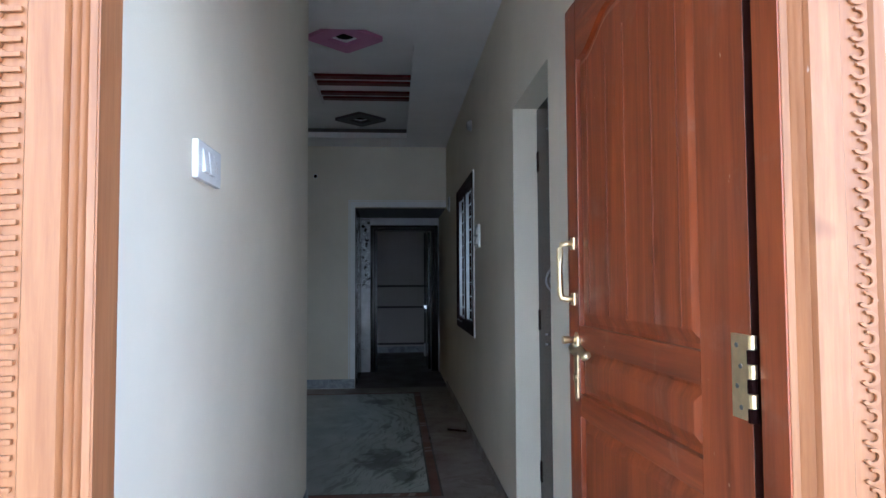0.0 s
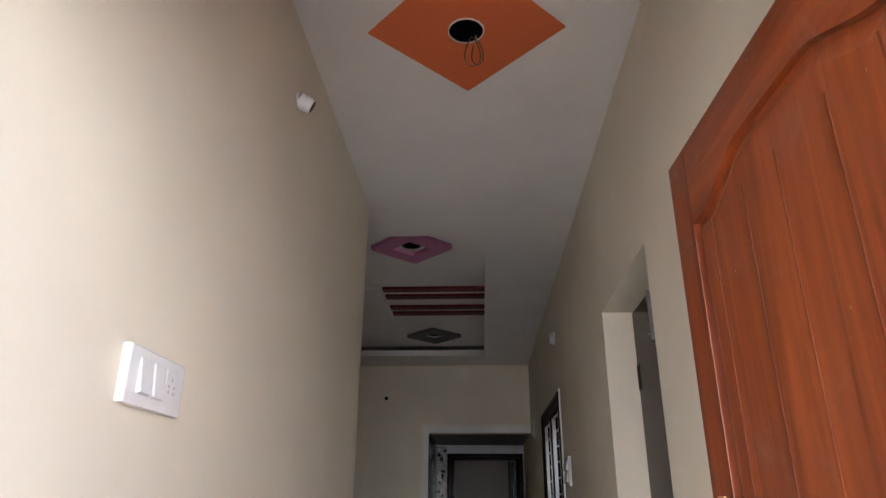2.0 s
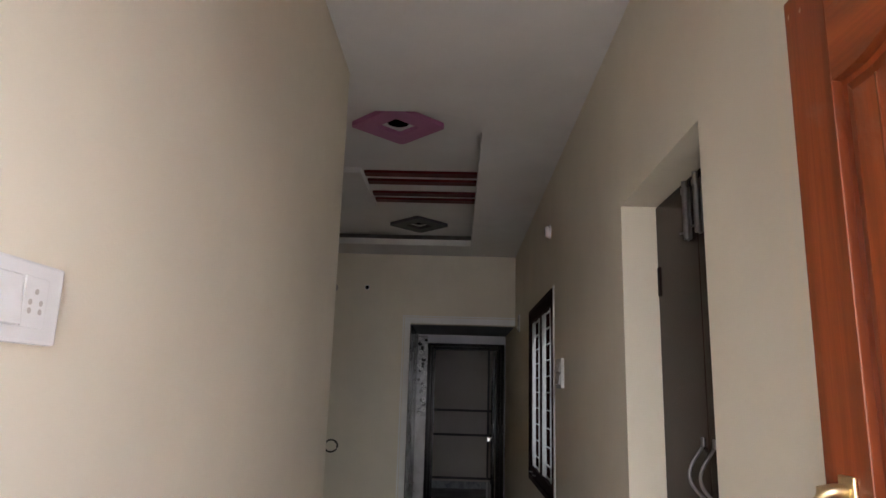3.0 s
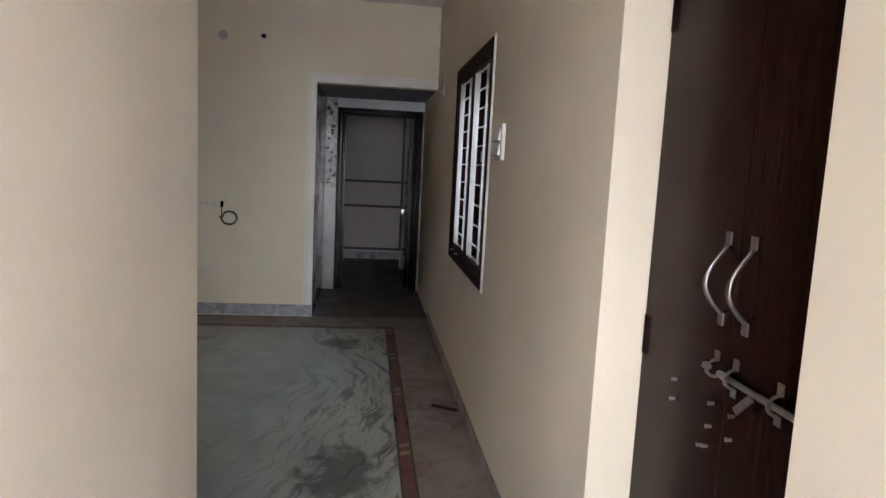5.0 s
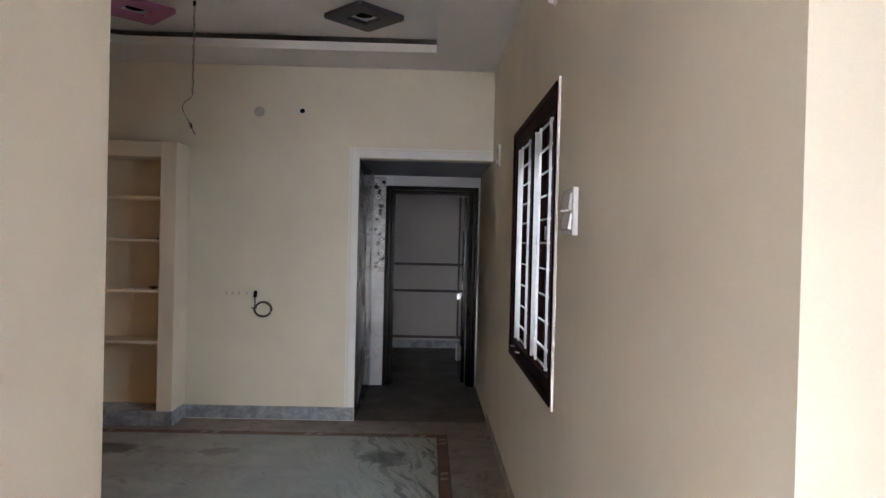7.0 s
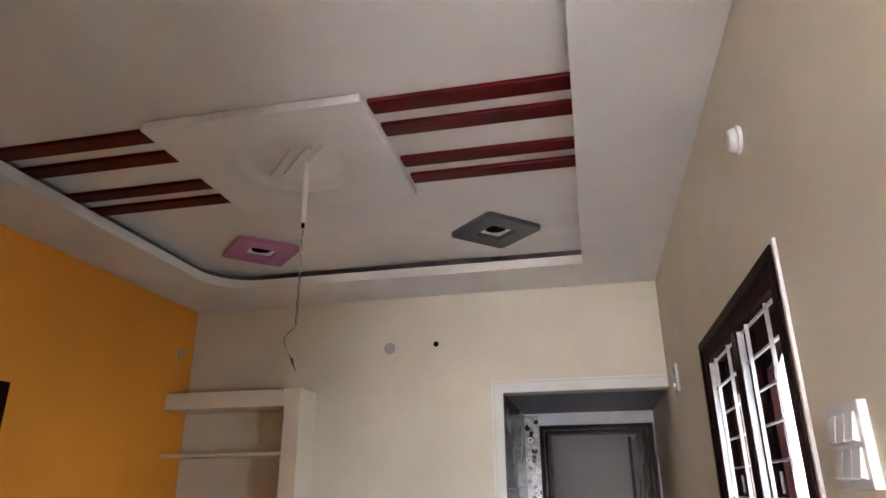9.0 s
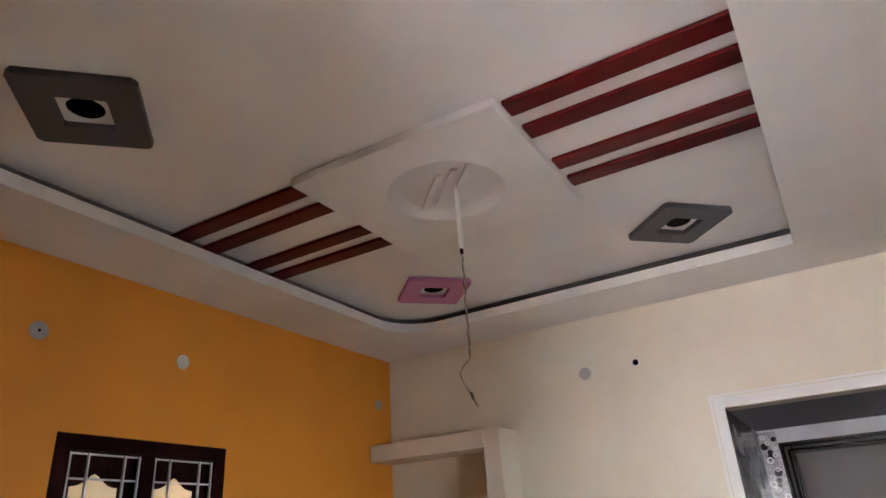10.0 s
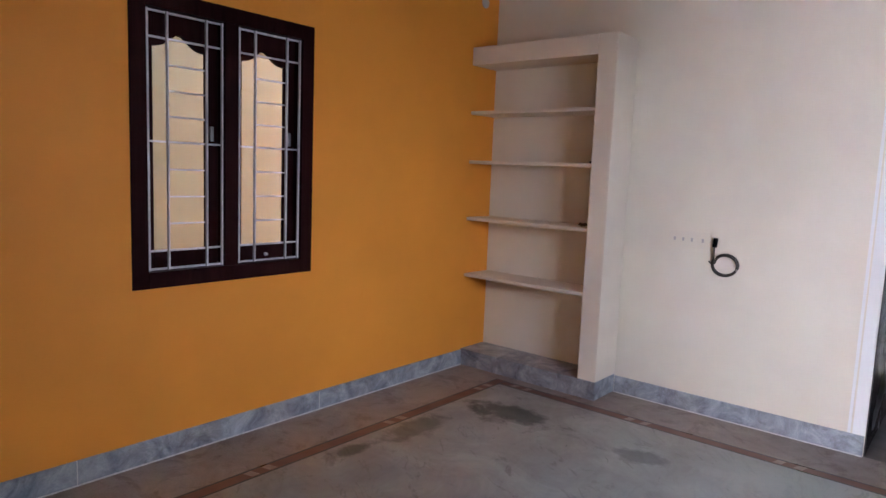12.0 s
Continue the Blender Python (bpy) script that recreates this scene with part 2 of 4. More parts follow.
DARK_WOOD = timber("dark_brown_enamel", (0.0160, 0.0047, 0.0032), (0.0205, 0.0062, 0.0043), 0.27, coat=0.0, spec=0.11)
FRAME_WOOD = timber("dark_window_wood", (0.016, 0.0035, 0.004), (0.026, 0.006, 0.006), 0.5, coat=0.0, spec=0.05)
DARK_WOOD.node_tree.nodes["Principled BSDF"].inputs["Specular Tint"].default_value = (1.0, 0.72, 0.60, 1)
BLACK_WOOD = plain("black_polished_wood", (0.008, 0.0045, 0.0055), 0.12, spec=0.45)
BRASS = metal("brass", (0.86, 0.68, 0.40), 0.36)
STEEL = metal("steel", (0.33, 0.33, 0.335), 0.33)
DARK_STEEL = plain("dark_hinge_enamel", (0.008, 0.002, 0.0018), 0.6, spec=0.03)
GRILLE = plain("white_grille_enamel", (0.52, 0.52, 0.53), 0.35)
SWITCH = plain("white_switch_plastic", (0.80, 0.80, 0.80), 0.25, 0.03)
SWITCH_GREY = plain("grey_plastic", (0.46, 0.43, 0.40), 0.4, 0.05)
BLACK = plain("black_void", (0.003, 0.003, 0.003), 1.0, spec=0.0)
RED_STRIP = timber("maroon_strip_polish", (0.072, 0.0040, 0.0040), (0.135, 0.0085, 0.008), 0.4, axis='X', coat=0.0, spec=0.13)
GREY_PAINT = paint("charcoal_paint", (0.078, 0.077, 0.086), 0.5)
SOFFIT_SHADED = paint("blue_grey_soffit_shade", (0.22, 0.215, 0.245), 0.5)
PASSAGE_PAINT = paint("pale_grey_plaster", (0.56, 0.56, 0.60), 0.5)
PINK_PAINT = paint("pink_paint", (0.52, 0.20, 0.36), 0.5)
ORANGE_PAINT = paint("orange_diamond_paint", (0.72, 0.17, 0.06), 0.55)
FIELD = veined_marble("veined_white_marble")
BORDER = granite("brown_grey_stone", (0.235, 0.195, 0.168), (0.345, 0.298, 0.262), 0.36, 4.0, stain=0.7)
DARK_STONE = granite("dark_brown_stone", (0.085, 0.07, 0.062), (0.15, 0.128, 0.115), 0.35, 4.0)
SKIRT = granite("blue_grey_marble", (0.13, 0.15, 0.185), (0.46, 0.49, 0.53), 0.3, 7.0, 0.25, stain=0.55)
BAND = granite("red_brown_granite", (0.125, 0.048, 0.034), (0.185, 0.078, 0.052), 0.38, 5.0, 0.12)
BLACK_LINE = granite("black_granite", (0.02, 0.018, 0.018), (0.04, 0.036, 0.035), 0.25, 20.0)
INSERT = granite("pale_insert_marble", (0.24, 0.165, 0.13), (0.36, 0.275, 0.23), 0.35, 20.0, 0.2)
COVE_SHADE = granite("cove_shade", (0.24, 0.23, 0.215), (0.36, 0.345, 0.33), 0.8, 8.0)
TILE_DARK = granite("dark_wall_tile", (0.045, 0.043, 0.045), (0.10, 0.097, 0.10), 0.12, 5.0, 0.2)
TILE_PALE = granite("pale_glazed_tile", (0.44, 0.46, 0.48), (0.62, 0.64, 0.66), 0.08, 5.0, 0.1)
TILE_DECOR = granite("silver_decor_tile", (0.20, 0.20, 0.215), (0.56, 0.56, 0.58), 0.12, 30.0, 0.3)
TILE_DOT = plain("black_tile_dot", (0.02, 0.02, 0.022), 0.1)
TILE_RING = plain("pale_tile_ring", (0.66, 0.66, 0.66), 0.12)
CONCRETE = granite("porch_stone", (0.34, 0.31, 0.28), (0.46, 0.43, 0.39), 0.6, 3.0)
EARTH = granite("dark_earth", (0.15, 0.12, 0.09), (0.23, 0.19, 0.15), 0.9, 3.0)
OUT_WALL = paint("outdoor_cream_wall", (0.43, 0.34, 0.155), 0.8, 0.08, 60.0, 0.5)
OUT_WHITE = paint("outdoor_white_wall", (0.84, 0.84, 0.83), 0.8, 0.08, 60.0, 0.5)
GLASS = clear_glass("pane_glass")
CABLE_MAT = plain("dark_cable", (0.045, 0.04, 0.025), 0.45)
WIRE_MAT = plain("brown_twisted_wire", (0.10, 0.07, 0.035), 0.5)
STICK = plain("dry_brown_stick", (0.035, 0.016, 0.010), 0.7)
SOCKET_RED = plain("dark_red_socket", (0.035, 0.006, 0.005), 0.5)
CHROME = metal("bright_chrome", (0.62, 0.62, 0.64), 0.28)
GROUT = plain("white_cement_grout", (0.62, 0.62, 0.61), 0.8, 0.15)
ROOM_PAINT = paint("grey_white_room_paint", (0.52, 0.485, 0.46), 0.6)

# ---- building helpers ----
BASE = {}


def thing(name, base, label="", category="", group="", kind=""):
    o = new(name)
    o.empty_display_size = 0.05
    o.location = base
    BASE[o] = Vector(base)
    return tagged(o, label, category, group, kind)


def finish(bm, mat, name, bevel=0.0, smooth=False):
    bmesh.ops.recalc_face_normals(bm, faces=bm.faces)
    if bevel:
        es = [e for e in bm.edges if len(e.link_faces) == 2 and e.calc_face_angle(0) > 0.5]
        bmesh.ops.bevel(bm, geom=es, offset=bevel, segments=2, affect='EDGES', profile=0.6, clamp_overlap=True)
    me = bpy.data.meshes.new(name)
    bm.to_mesh(me)
    bm.free()
    me.materials.append(mat)
    if smooth:
        for p in me.polygons:
            p.use_smooth = True
    return me


def part(name, bm, mat, parent, label="", bevel=0.0, smooth=False):
    b = BASE[parent]
    bmesh.ops.translate(bm, verts=bm.verts, vec=-b)
    o = new(name, finish(bm, mat, name, bevel, smooth))
    o.parent = parent
    BASE[o] = b
    return tagged(o, label)


def solo(name, bm, mat, label="", category="", group="", kind="", bevel=0.0, smooth=False):
    o = new(name, finish(bm, mat, name, bevel, smooth))
    BASE[o] = Vector((0, 0, 0))
    return tagged(o, label, category, group, kind)


def box(x0, x1, y0, y1, z0, z1, bm=None):
    bm = bm or bmesh.new()
    vs = [bm.verts.new(p) for p in ((x0, y0, z0), (x1, y0, z0), (x1, y1, z0), (x0, y1, z0),
                                    (x0, y0, z1), (x1, y0, z1), (x1, y1, z1), (x0, y1, z1))]
    for f in ((0, 3, 2, 1), (4, 5, 6, 7), (0, 1, 5, 4), (1, 2, 6, 5), (2, 3, 7, 6), (3, 0, 4, 7)):
        bm.faces.new([vs[i] for i in f])
    return bm


def prism(pts, to3, d, bm=None):
    """Extrude a closed outline. to3(u, v, w) gives the place; w runs from 0 to d."""
    bm = bm or bmesh.new()
    a = [bm.verts.new(to3(u, v, 0)) for u, v in pts]
    b = [bm.verts.new(to3(u, v, d)) for u, v in pts]
    n = len(pts)
    bm.faces.new(a)
    bm.faces.new(b[::-1])
    for i in range(n):
        bm.faces.new((a[i], a[(i + 1) % n], b[(i + 1) % n], b[i]))
    return bm


def ring(outer, inner, to3, d, bm=None):
    """A plate with a hole: outlines of the same number of points."""
    bm = bm or bmesh.new()
    n = len(outer)
    rows = [[bm.verts.new(to3(u, v, w)) for u, v in pts] for pts, w in ((outer, 0), (inner, 0), (inner, d), (outer, d))]
    for k in range(4):
        p, q = rows[k], rows[(k + 1) % 4]
        for i in range(n):
            bm.faces.new((p[i], p[(i + 1) % n], q[(i + 1) % n], q[i]))
    return bm


def rod(a, b, r, seg=10, r2=None, bm=None):
    bm = bm or bmesh.new()
    a, b = Vector(a), Vector(b)
    q = (b - a).to_track_quat('Z', 'Y').to_matrix().to_4x4()
    bmesh.ops.create_cone(bm, cap_ends=True, segments=seg, radius1=r, radius2=r if r2 is None else r2, depth=(b - a).length,
                          matrix=Matrix.Translation((a + b) / 2) @ q)
    return bm


def tube(pts, r, seg=8, bm=None, flat=1.0):
    """A bent tube through points."""
    bm = bm or bmesh.new()
    pts = [Vector(p) for p in pts]
    rows = []
    for i, p in enumerate(pts):
        d = (pts[min(i + 1, len(pts) - 1)] - pts[max(i - 1, 0)]).normalized()
        ref = Vector((0.31, 0.21, 0.93)) if abs(d.z) < 0.9 else Vector((1, 0, 0))
        s = d.cross(ref).normalized()
        t = d.cross(s)
        rows.append([bm.verts.new(p + (s * math.cos(k * math.tau / seg) + t * flat * math.sin(k * math.tau / seg)) * r) for k in range(seg)])
    for a, b in zip(rows, rows[1:]):
        for k in range(seg):
            bm.faces.new((a[k], a[(k + 1) % seg], b[(k + 1) % seg], b[k]))
    bm.faces.new(rows[0][::-1])
    bm.faces.new(rows[-1])
    return bm


def disc_pts(cx, cy, r, n=24):
    return [(cx + r * math.cos(i * math.tau / n), cy + r * math.sin(i * math.tau / n)) for i in range(n)]


def holed_wall(u0, u1, v0, v1, holes, to3, d):
    """A wall with thickness and openings cut through it."""
    us = sorted({u0, u1, *[h[0] for h in holes], *[h[1] for h in holes]})
    vs = sorted({v0, v1, *[h[2] for h in holes], *[h[3] for h in holes]})
    us = [u for u in us if u0 <= u <= u1]
    vs = [v for v in vs if v0 <= v <= v1]

    def solid(i, j):
        if not (0 <= i < len(us) - 1 and 0 <= j < len(vs) - 1):
            return False
        u, v = (us[i] + us[i + 1]) / 2, (vs[j] + vs[j + 1]) / 2
        return not any(h[0] < u < h[1] and h[2] < v < h[3] for h in holes)
    bm = bmesh.new()
    made = {}

    def vert(i, j, w):
        if (i, j, w) not in made:
            made[i, j, w] = bm.verts.new(to3(us[i], vs[j], w * d))
        return made[i, j, w]
    for i in range(len(us) - 1):
        for j in range(len(vs) - 1):
            if not solid(i, j):
                continue
            for w in (0, 1):
                bm.faces.new((vert(i, j, w), vert(i + 1, j, w), vert(i + 1, j + 1, w), vert(i, j + 1, w)))
            for di, dj, a, b in ((-1, 0, (i, j), (i, j + 1)), (1, 0, (i + 1, j), (i + 1, j + 1)), (0, -1, (i, j), (i + 1, j)), (0, 1, (i, j + 1), (i + 1, j + 1))):
                if not solid(i + di, j + dj):
                    bm.faces.new((vert(*a, 0), vert(*b, 0), vert(*b, 1), vert(*a, 1)))
    return bm


# window and door openings: along the wall, then up
WIN1 = (5.563, 6.845, 0.803, 2.060)
WIN2 = (5.750, 6.685, 0.772, 2.016)
SIDE = (3.130, 3.900, 0.0, 2.100)
TOPZ = 3.06


def on_x(x, s):
    return lambda u, v, w: Vector((x + s * w, u, v))


def on_y(y, s):
    return lambda u, v, w: Vector((u, y + s * w, v))


def on_z(z, s):
    return lambda u, v, w: Vector((u, v, z + s * w))


# ---- walls ----
solo("wall_right", holed_wall(1.633, 9.70, -0.02, TOPZ, [WIN1, SIDE], on_x(XR, 1), 0.16), CREAM,
     "cream painted plaster wall of the passage", "wall", kind="structure")
solo("wall_left", box(XL - 0.15, XL, 1.633, YN, -0.02, TOPZ), CREAM, "cream painted plaster passage wall", "wall", kind="structure", bevel=0.004)
solo("wall_near", box(XO - 0.16, XL - 0.15, YN - 0.16, YN - 0.001, -0.02, TOPZ), CREAM, "cream painted hall wall", "wall", kind="structure")
solo("wall_orange", holed_wall(YN, YF, -0.02, TOPZ, [WIN2], on_x(XO, -1), 0.16), ORANGE,
     "bright orange painted hall wall", "wall", kind="structure")
solo("wall_far", holed_wall(XO - 0.16, XR, -0.02, TOPZ, [(-0.410, XR, -0.02, 2.084)], on_y(YF, 1), 0.14), CREAM,
     "cream painted far wall with an open passage", "wall", kind="structure")
solo("wall_front", holed_wall(-3.2, 3.2, -0.4, TOPZ, [(-0.495, 0.755, -0.4, 2.13)], on_y(1.518, 1), 0.113), OUT_WHITE,
     "pale painted outer wall round the entrance", "wall", kind="structure")
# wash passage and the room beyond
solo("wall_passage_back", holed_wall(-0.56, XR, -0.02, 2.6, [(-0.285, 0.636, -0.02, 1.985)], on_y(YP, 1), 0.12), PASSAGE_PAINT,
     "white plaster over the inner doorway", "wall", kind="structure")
solo("wall_passage_left", box(-0.56, -0.414, YF + 0.141, YP - 0.001, -0.02, 2.6), CREAM, "plaster behind passage tiles", "wall", kind="structure")
# Cream soffit in shade; the shade is in its blue-grey colour.
solo("soffit", box(-0.56, XR - 0.001, YF + 0.141, YP - 0.001, 2.084, 2.2), SOFFIT_SHADED, "passage soffit with its shade put in as grey", "ceiling", kind="structure")
solo("wall_room_back", box(-1.8, 1.6, YB, YB + 0.12, -0.02, 2.9), ROOM_PAINT, "grey-white inner room wall", "wall", kind="structure")
solo("wall_room_left", box(-1.92, -1.8, YP + 0.121, YB, -0.02, 2.9), ROOM_PAINT, "inner room wall", "wall", kind="structure")
solo("wall_room_right", box(1.6, 1.72, YP + 0.121, YB, -0.02, 2.9), ROOM_PAINT, "inner room wall", "wall", kind="structure")
solo("wall_room_front", box(-1.92, -0.561, YP, YP + 0.12, -0.02, 2.9), ROOM_PAINT, "inner room wall", "wall", kind="structure")
solo("wall_room_front", box(XR + 0.161, 1.72, YP, YP + 0.12, -0.02, 2.9), ROOM_PAINT, "inner room wall", "wall", kind="structure")
solo("wall_room_front", box(-0.56, XR + 0.16, YP + 0.001, YP + 0.119, 2.601, 2.9), ROOM_PAINT, "inner room wall", "wall", kind="structure")
solo("ceiling_room", box(-1.92, 1.72, YP, YB + 0.12, 2.901, 3.0), CEIL, "white inner room ceiling", "ceiling", kind="structure")

# ---- ceiling: lower sheet with a rounded tray, a cove shaded by colour and the raised tray above ----
TX0, TX1, TY0, TY1 = -2.295, 0.178, 4.672, 7.785


def tray_outline():
    pts = []
    for cx, cy, a0, r in ((TX1, TY1, 0, 0.0), (TX0, TY1, 90, 0.30), (TX0, TY0, 180, 0.30), (TX1, TY0, 270, 0.30)):
        if r == 0:
            pts.append((cx, cy))
            continue
        sx = -1 if cx == TX1 else 1
        sy = -1 if cy == TY1 else 1
        for k in range(13):
            a = radians(a0 + k * 90 / 12)
            pts.append((cx + sx * r + r * math.cos(a), cy + sy * r + r * math.sin(a)))
    return pts


def lower_ceiling():
    bm = bmesh.new()
    for loop in (tray_outline(), [(XO - 0.1, 1.50), (XR + 0.1, 1.50), (XR + 0.1, YF + 0.1), (XO - 0.1, YF + 0.1)]):
        vs = [bm.verts.new((x, y, H)) for x, y in loop]
        for i in range(len(vs)):
            bm.edges.new((vs[i], vs[(i + 1) % len(vs)]))
    bmesh.ops.triangle_fill(bm, edges=bm.edges[:], use_beauty=True)
    ext = bmesh.ops.extrude_face_region(bm, geom=bm.faces[:])
    bmesh.ops.translate(bm, verts=[g for g in ext["geom"] if isinstance(g, bmesh.types.BMVert)], vec=(0, 0, 0.060))
    # raised tray and the back of the cove
    box(TX0 - 0.30, TX1 + 0.30, TY0 - 0.30, TY1 + 0.30, HT, HT + 0.1, bm)
    z0, z1 = H + 0.061, HT - 0.001
    box(TX0 - 0.30, TX0 - 0.26, TY0 - 0.30, TY1 + 0.30, z0, z1, bm)
    box(TX1 + 0.26, TX1 + 0.30, TY0 - 0.30, TY1 + 0.30, z0, z1, bm)
    box(TX0 - 0.259, TX1 + 0.259, TY0 - 0.30, TY0 - 0.26, z0, z1, bm)
    box(TX0 - 0.259, TX1 + 0.259, TY1 + 0.26, TY1 + 0.30, z0, z1, bm)
    return bm


solo("ceiling", lower_ceiling(), CEIL, "white false ceiling with a rounded recessed tray", "ceiling", kind="structure")
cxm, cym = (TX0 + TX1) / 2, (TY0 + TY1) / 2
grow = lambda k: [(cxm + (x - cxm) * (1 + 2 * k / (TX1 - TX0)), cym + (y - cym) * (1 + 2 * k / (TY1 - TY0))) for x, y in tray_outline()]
# Grey ring: the shadow behind the lip is painted onto the tray.
solo("cove", ring(grow(0.255), grow(0.055), on_z(HT - 0.0004, -1), 0.003), COVE_SHADE, "grey ring carrying the cove's shade behind the tray edge", "cove", kind="structure")
# Overhang past the walls is added, unseen, to hold back sky light.
solo("roof_slab", box(-3.2, 3.2, 1.3, YF + 0.3, TOPZ + 0.001, TOPZ + 0.15), CONCRETE, "concrete roof slab over the house, overhanging to dim the alley", "roof", kind="structure")

# ---- floor ----
BX0, BX1, BY0, BY1, BW = -2.395, 0.325, 4.42, 7.92, 0.078
floor = thing("floor", (0, 0, 0), "veined marble hall floor with a red-brown inlaid band", "floor", kind="structure")
FZ = -0.06
part("marble_field", box(BX0 + BW, BX1 - BW, BY0 + BW, BY1 - BW, FZ, 0), FIELD, floor, "white marble with grey-green streaks")
for x0, x1, y0, y1 in ((XO - 0.1, BX0, YN - 0.1, YF), (BX1, XR + 0.1, 1.62, YF), (BX0, BX1, BY1, YF), (BX0, BX1, YN - 0.1, BY0), (XL - 0.1, BX1, 1.62, YN - 0.1)):
    part("border_slab", box(x0, x1, y0, y1, FZ, 0), BORDER, floor, "brown-grey stone border")
part("passage_slab", box(-0.56, XR + 0.1, YF, YP + 0.12, FZ, 0), DARK_STONE, floor, "dark brown stone")
part("room_slab", box(-1.92, 1.72, YP + 0.12, YB + 0.1, FZ, 0), DARK_STONE, floor)
LN = 0.011
for x0, x1, y0, y1, along in ((BX0, BX0 + BW, BY0, BY1, 'y'), (BX1 - BW, BX1, BY0, BY1, 'y'), (BX0 + BW, BX1 - BW, BY1 - BW, BY1, 'x'), (BX0 + BW, BX1 - BW, BY0, BY0 + BW, 'x')):
    if along == 'y':
        strip = part("band_strip", box(x0 + LN, x1 - LN, y0, y1, FZ, 0), BAND, floor)
        part("band_line", box(x0, x0 + LN, y0, y1, FZ, 0), BLACK_LINE, floor)
        part("band_line", box(x1 - LN, x1, y0, y1, FZ, 0), BLACK_LINE, floor)
        centres = [5.46, 6.29, 7.05, 7.75] if x0 > 0 else [5.28, 6.105, 6.94, 7.72]
    else:
        strip = part("band_strip", box(x0, x1, y0 + LN, y1 - LN, FZ, 0), BAND, floor)
        part("band_line", box(x0, x1, y0, y0 + LN, FZ, 0), BLACK_LINE, floor)
        part("band_line", box(x0, x1, y1 - LN, y1, FZ, 0), BLACK_LINE, floor)
        centres = [-2.18, -1.418, -0.656, 0.10]
    for c in centres:
        for s in (-0.045, 0.045):
            if along == 'y':
                m, hw = (x0 + x1) / 2, BW / 2 - LN - 0.004
                pts = [(m - hw, c + s - 0.026), (m + hw, c + s - 0.012), (m + hw, c + s + 0.026), (m - hw, c + s + 0.012)]
            else:
                m, hw = (y0 + y1) / 2, BW / 2 - LN - 0.004
                pts = [(c + s - 0.026, m - hw), (c + s + 0.012, m - hw), (c + s + 0.026, m + hw), (c + s - 0.012, m + hw)]
            part("band_insert", prism(pts, on_z(0.0, 1), 0.0015), INSERT, floor)


def skirting(spans, label, mat=None, h=0.104, grout=False):
    b = thing("baseboard", (0, 0, 0), label, "baseboard", kind="structure")
    for x0, x1, y0, y1 in spans:
        along = 'x' if abs(x1 - x0) > abs(y1 - y0) else 'y'
        lo, hi = (x0, x1) if along == 'x' else (y0, y1)
        n = max(1, round((hi - lo) / 1.22))
        for k in range(n):
            a, c = lo + (hi - lo) * k / n + 0.0015, lo + (hi - lo) * (k + 1) / n - 0.0015
            bm = box(a, c, y0, y1, 0.0, h) if along == 'x' else box(x0, x1, a, c, 0.0, h)
            part("skirting_slab", bm, mat or SKIRT, b, bevel=0.002)
            if grout and k:
                q = lo + (hi - lo) * k / n
                bm = box(q - 0.0014, q + 0.0014, y0 + 0.001, y1 - 0.0003, 0.003, h - 0.001) if along == 'x' else box(x0, x1 - 0.0003, q - 0.0014, q + 0.0014, 0.003, h - 0.001)
                part("joint", bm, GROUT, b, "white cement joint")
        if grout:
            bm = box(lo, hi, y0 - 0.004, y0, 0.0, 0.005) if along == 'x' else box(x1, x1 + 0.004, lo, hi, 0.0, 0.005)
            part("floor_joint", bm, GROUT, b, "white cement smeared along the foot")


skirting([(XO, XO + 0.012, YN, 7.992)], "blue-grey marble skirting below the orange wall", grout=True)
skirting([(-1.738, -0.412, YF - 0.012, YF)], "blue-grey marble skirting below the cream wall", grout=True)
skirting([(XR - 0.010, XR, 3.905, YF), (XR - 0.010, XR, 1.64, 3.125)], "brown-grey stone skirting along the passage wall", BORDER, 0.07)
skirting([(XL, XL + 0.010, 1.64, YN)], "grey marble skirting along the passage wall")
skirting([(-1.79, 1.59, YB - 0.012, YB)], "pale skirting of the inner room")

# ---- outside ----
# Unseen ground, coloured dark so little sun bounces up to the ceiling.
solo("ground", box(-60, 60, -60, 60, -0.5, -0.165), EARTH, "brown ground outside the house, darkened to cut bounce", "ground", kind="structure")
solo("porch", box(-2.2, 2.2, -1.6, 1.517, -0.165, -0.15), BORDER, "stone paved porch", "porch", kind="structure")
solo("threshold", box(-0.494, 0.754, 1.48, 1.62, -0.15, 0.012), BORDER, "brown-grey stone door sill", "threshold", kind="structure", bevel=0.004)
# Added out of view as a reflector that lights the entrance.
solo("wall_sun_bounce", box(-4.5, 9.0, -2.6, -2.4, -0.2, 4.0), OUT_WHITE, "unseen white wall added to bounce sun into the entrance", "wall", kind="structure")
# Invented backdrop, never in view, behind the bounce wall.
solo("wall_front_close", box(-14, 14, -14.2, -14.0, -0.2, 3.0), OUT_WALL, "unseen cream wall added to close off the front", "wall", kind="structure")
# Unseen light blocker, added so the wall outside window_2 stays dim.
solo("sunshade", box(XO - 0.66, XO - 0.161, 5.3, 7.1, 2.16, 2.24), CONCRETE, "unseen concrete slab added to dim the view through the window", "sunshade", kind="structure")
solo("wall_neighbour_left", box(-3.85, -3.70, -1, 14, -0.2, 7.0), OUT_WALL, "cream wall of the house next door", "wall", kind="structure")
# Made-up wall that keeps direct sun away from window_1.
solo("wall_light_block", box(2.6, 2.75, 1.2, 14, -0.2, 3.2), OUT_WHITE, "white wall added outside window_1 to shape its light", "wall", kind="structure")

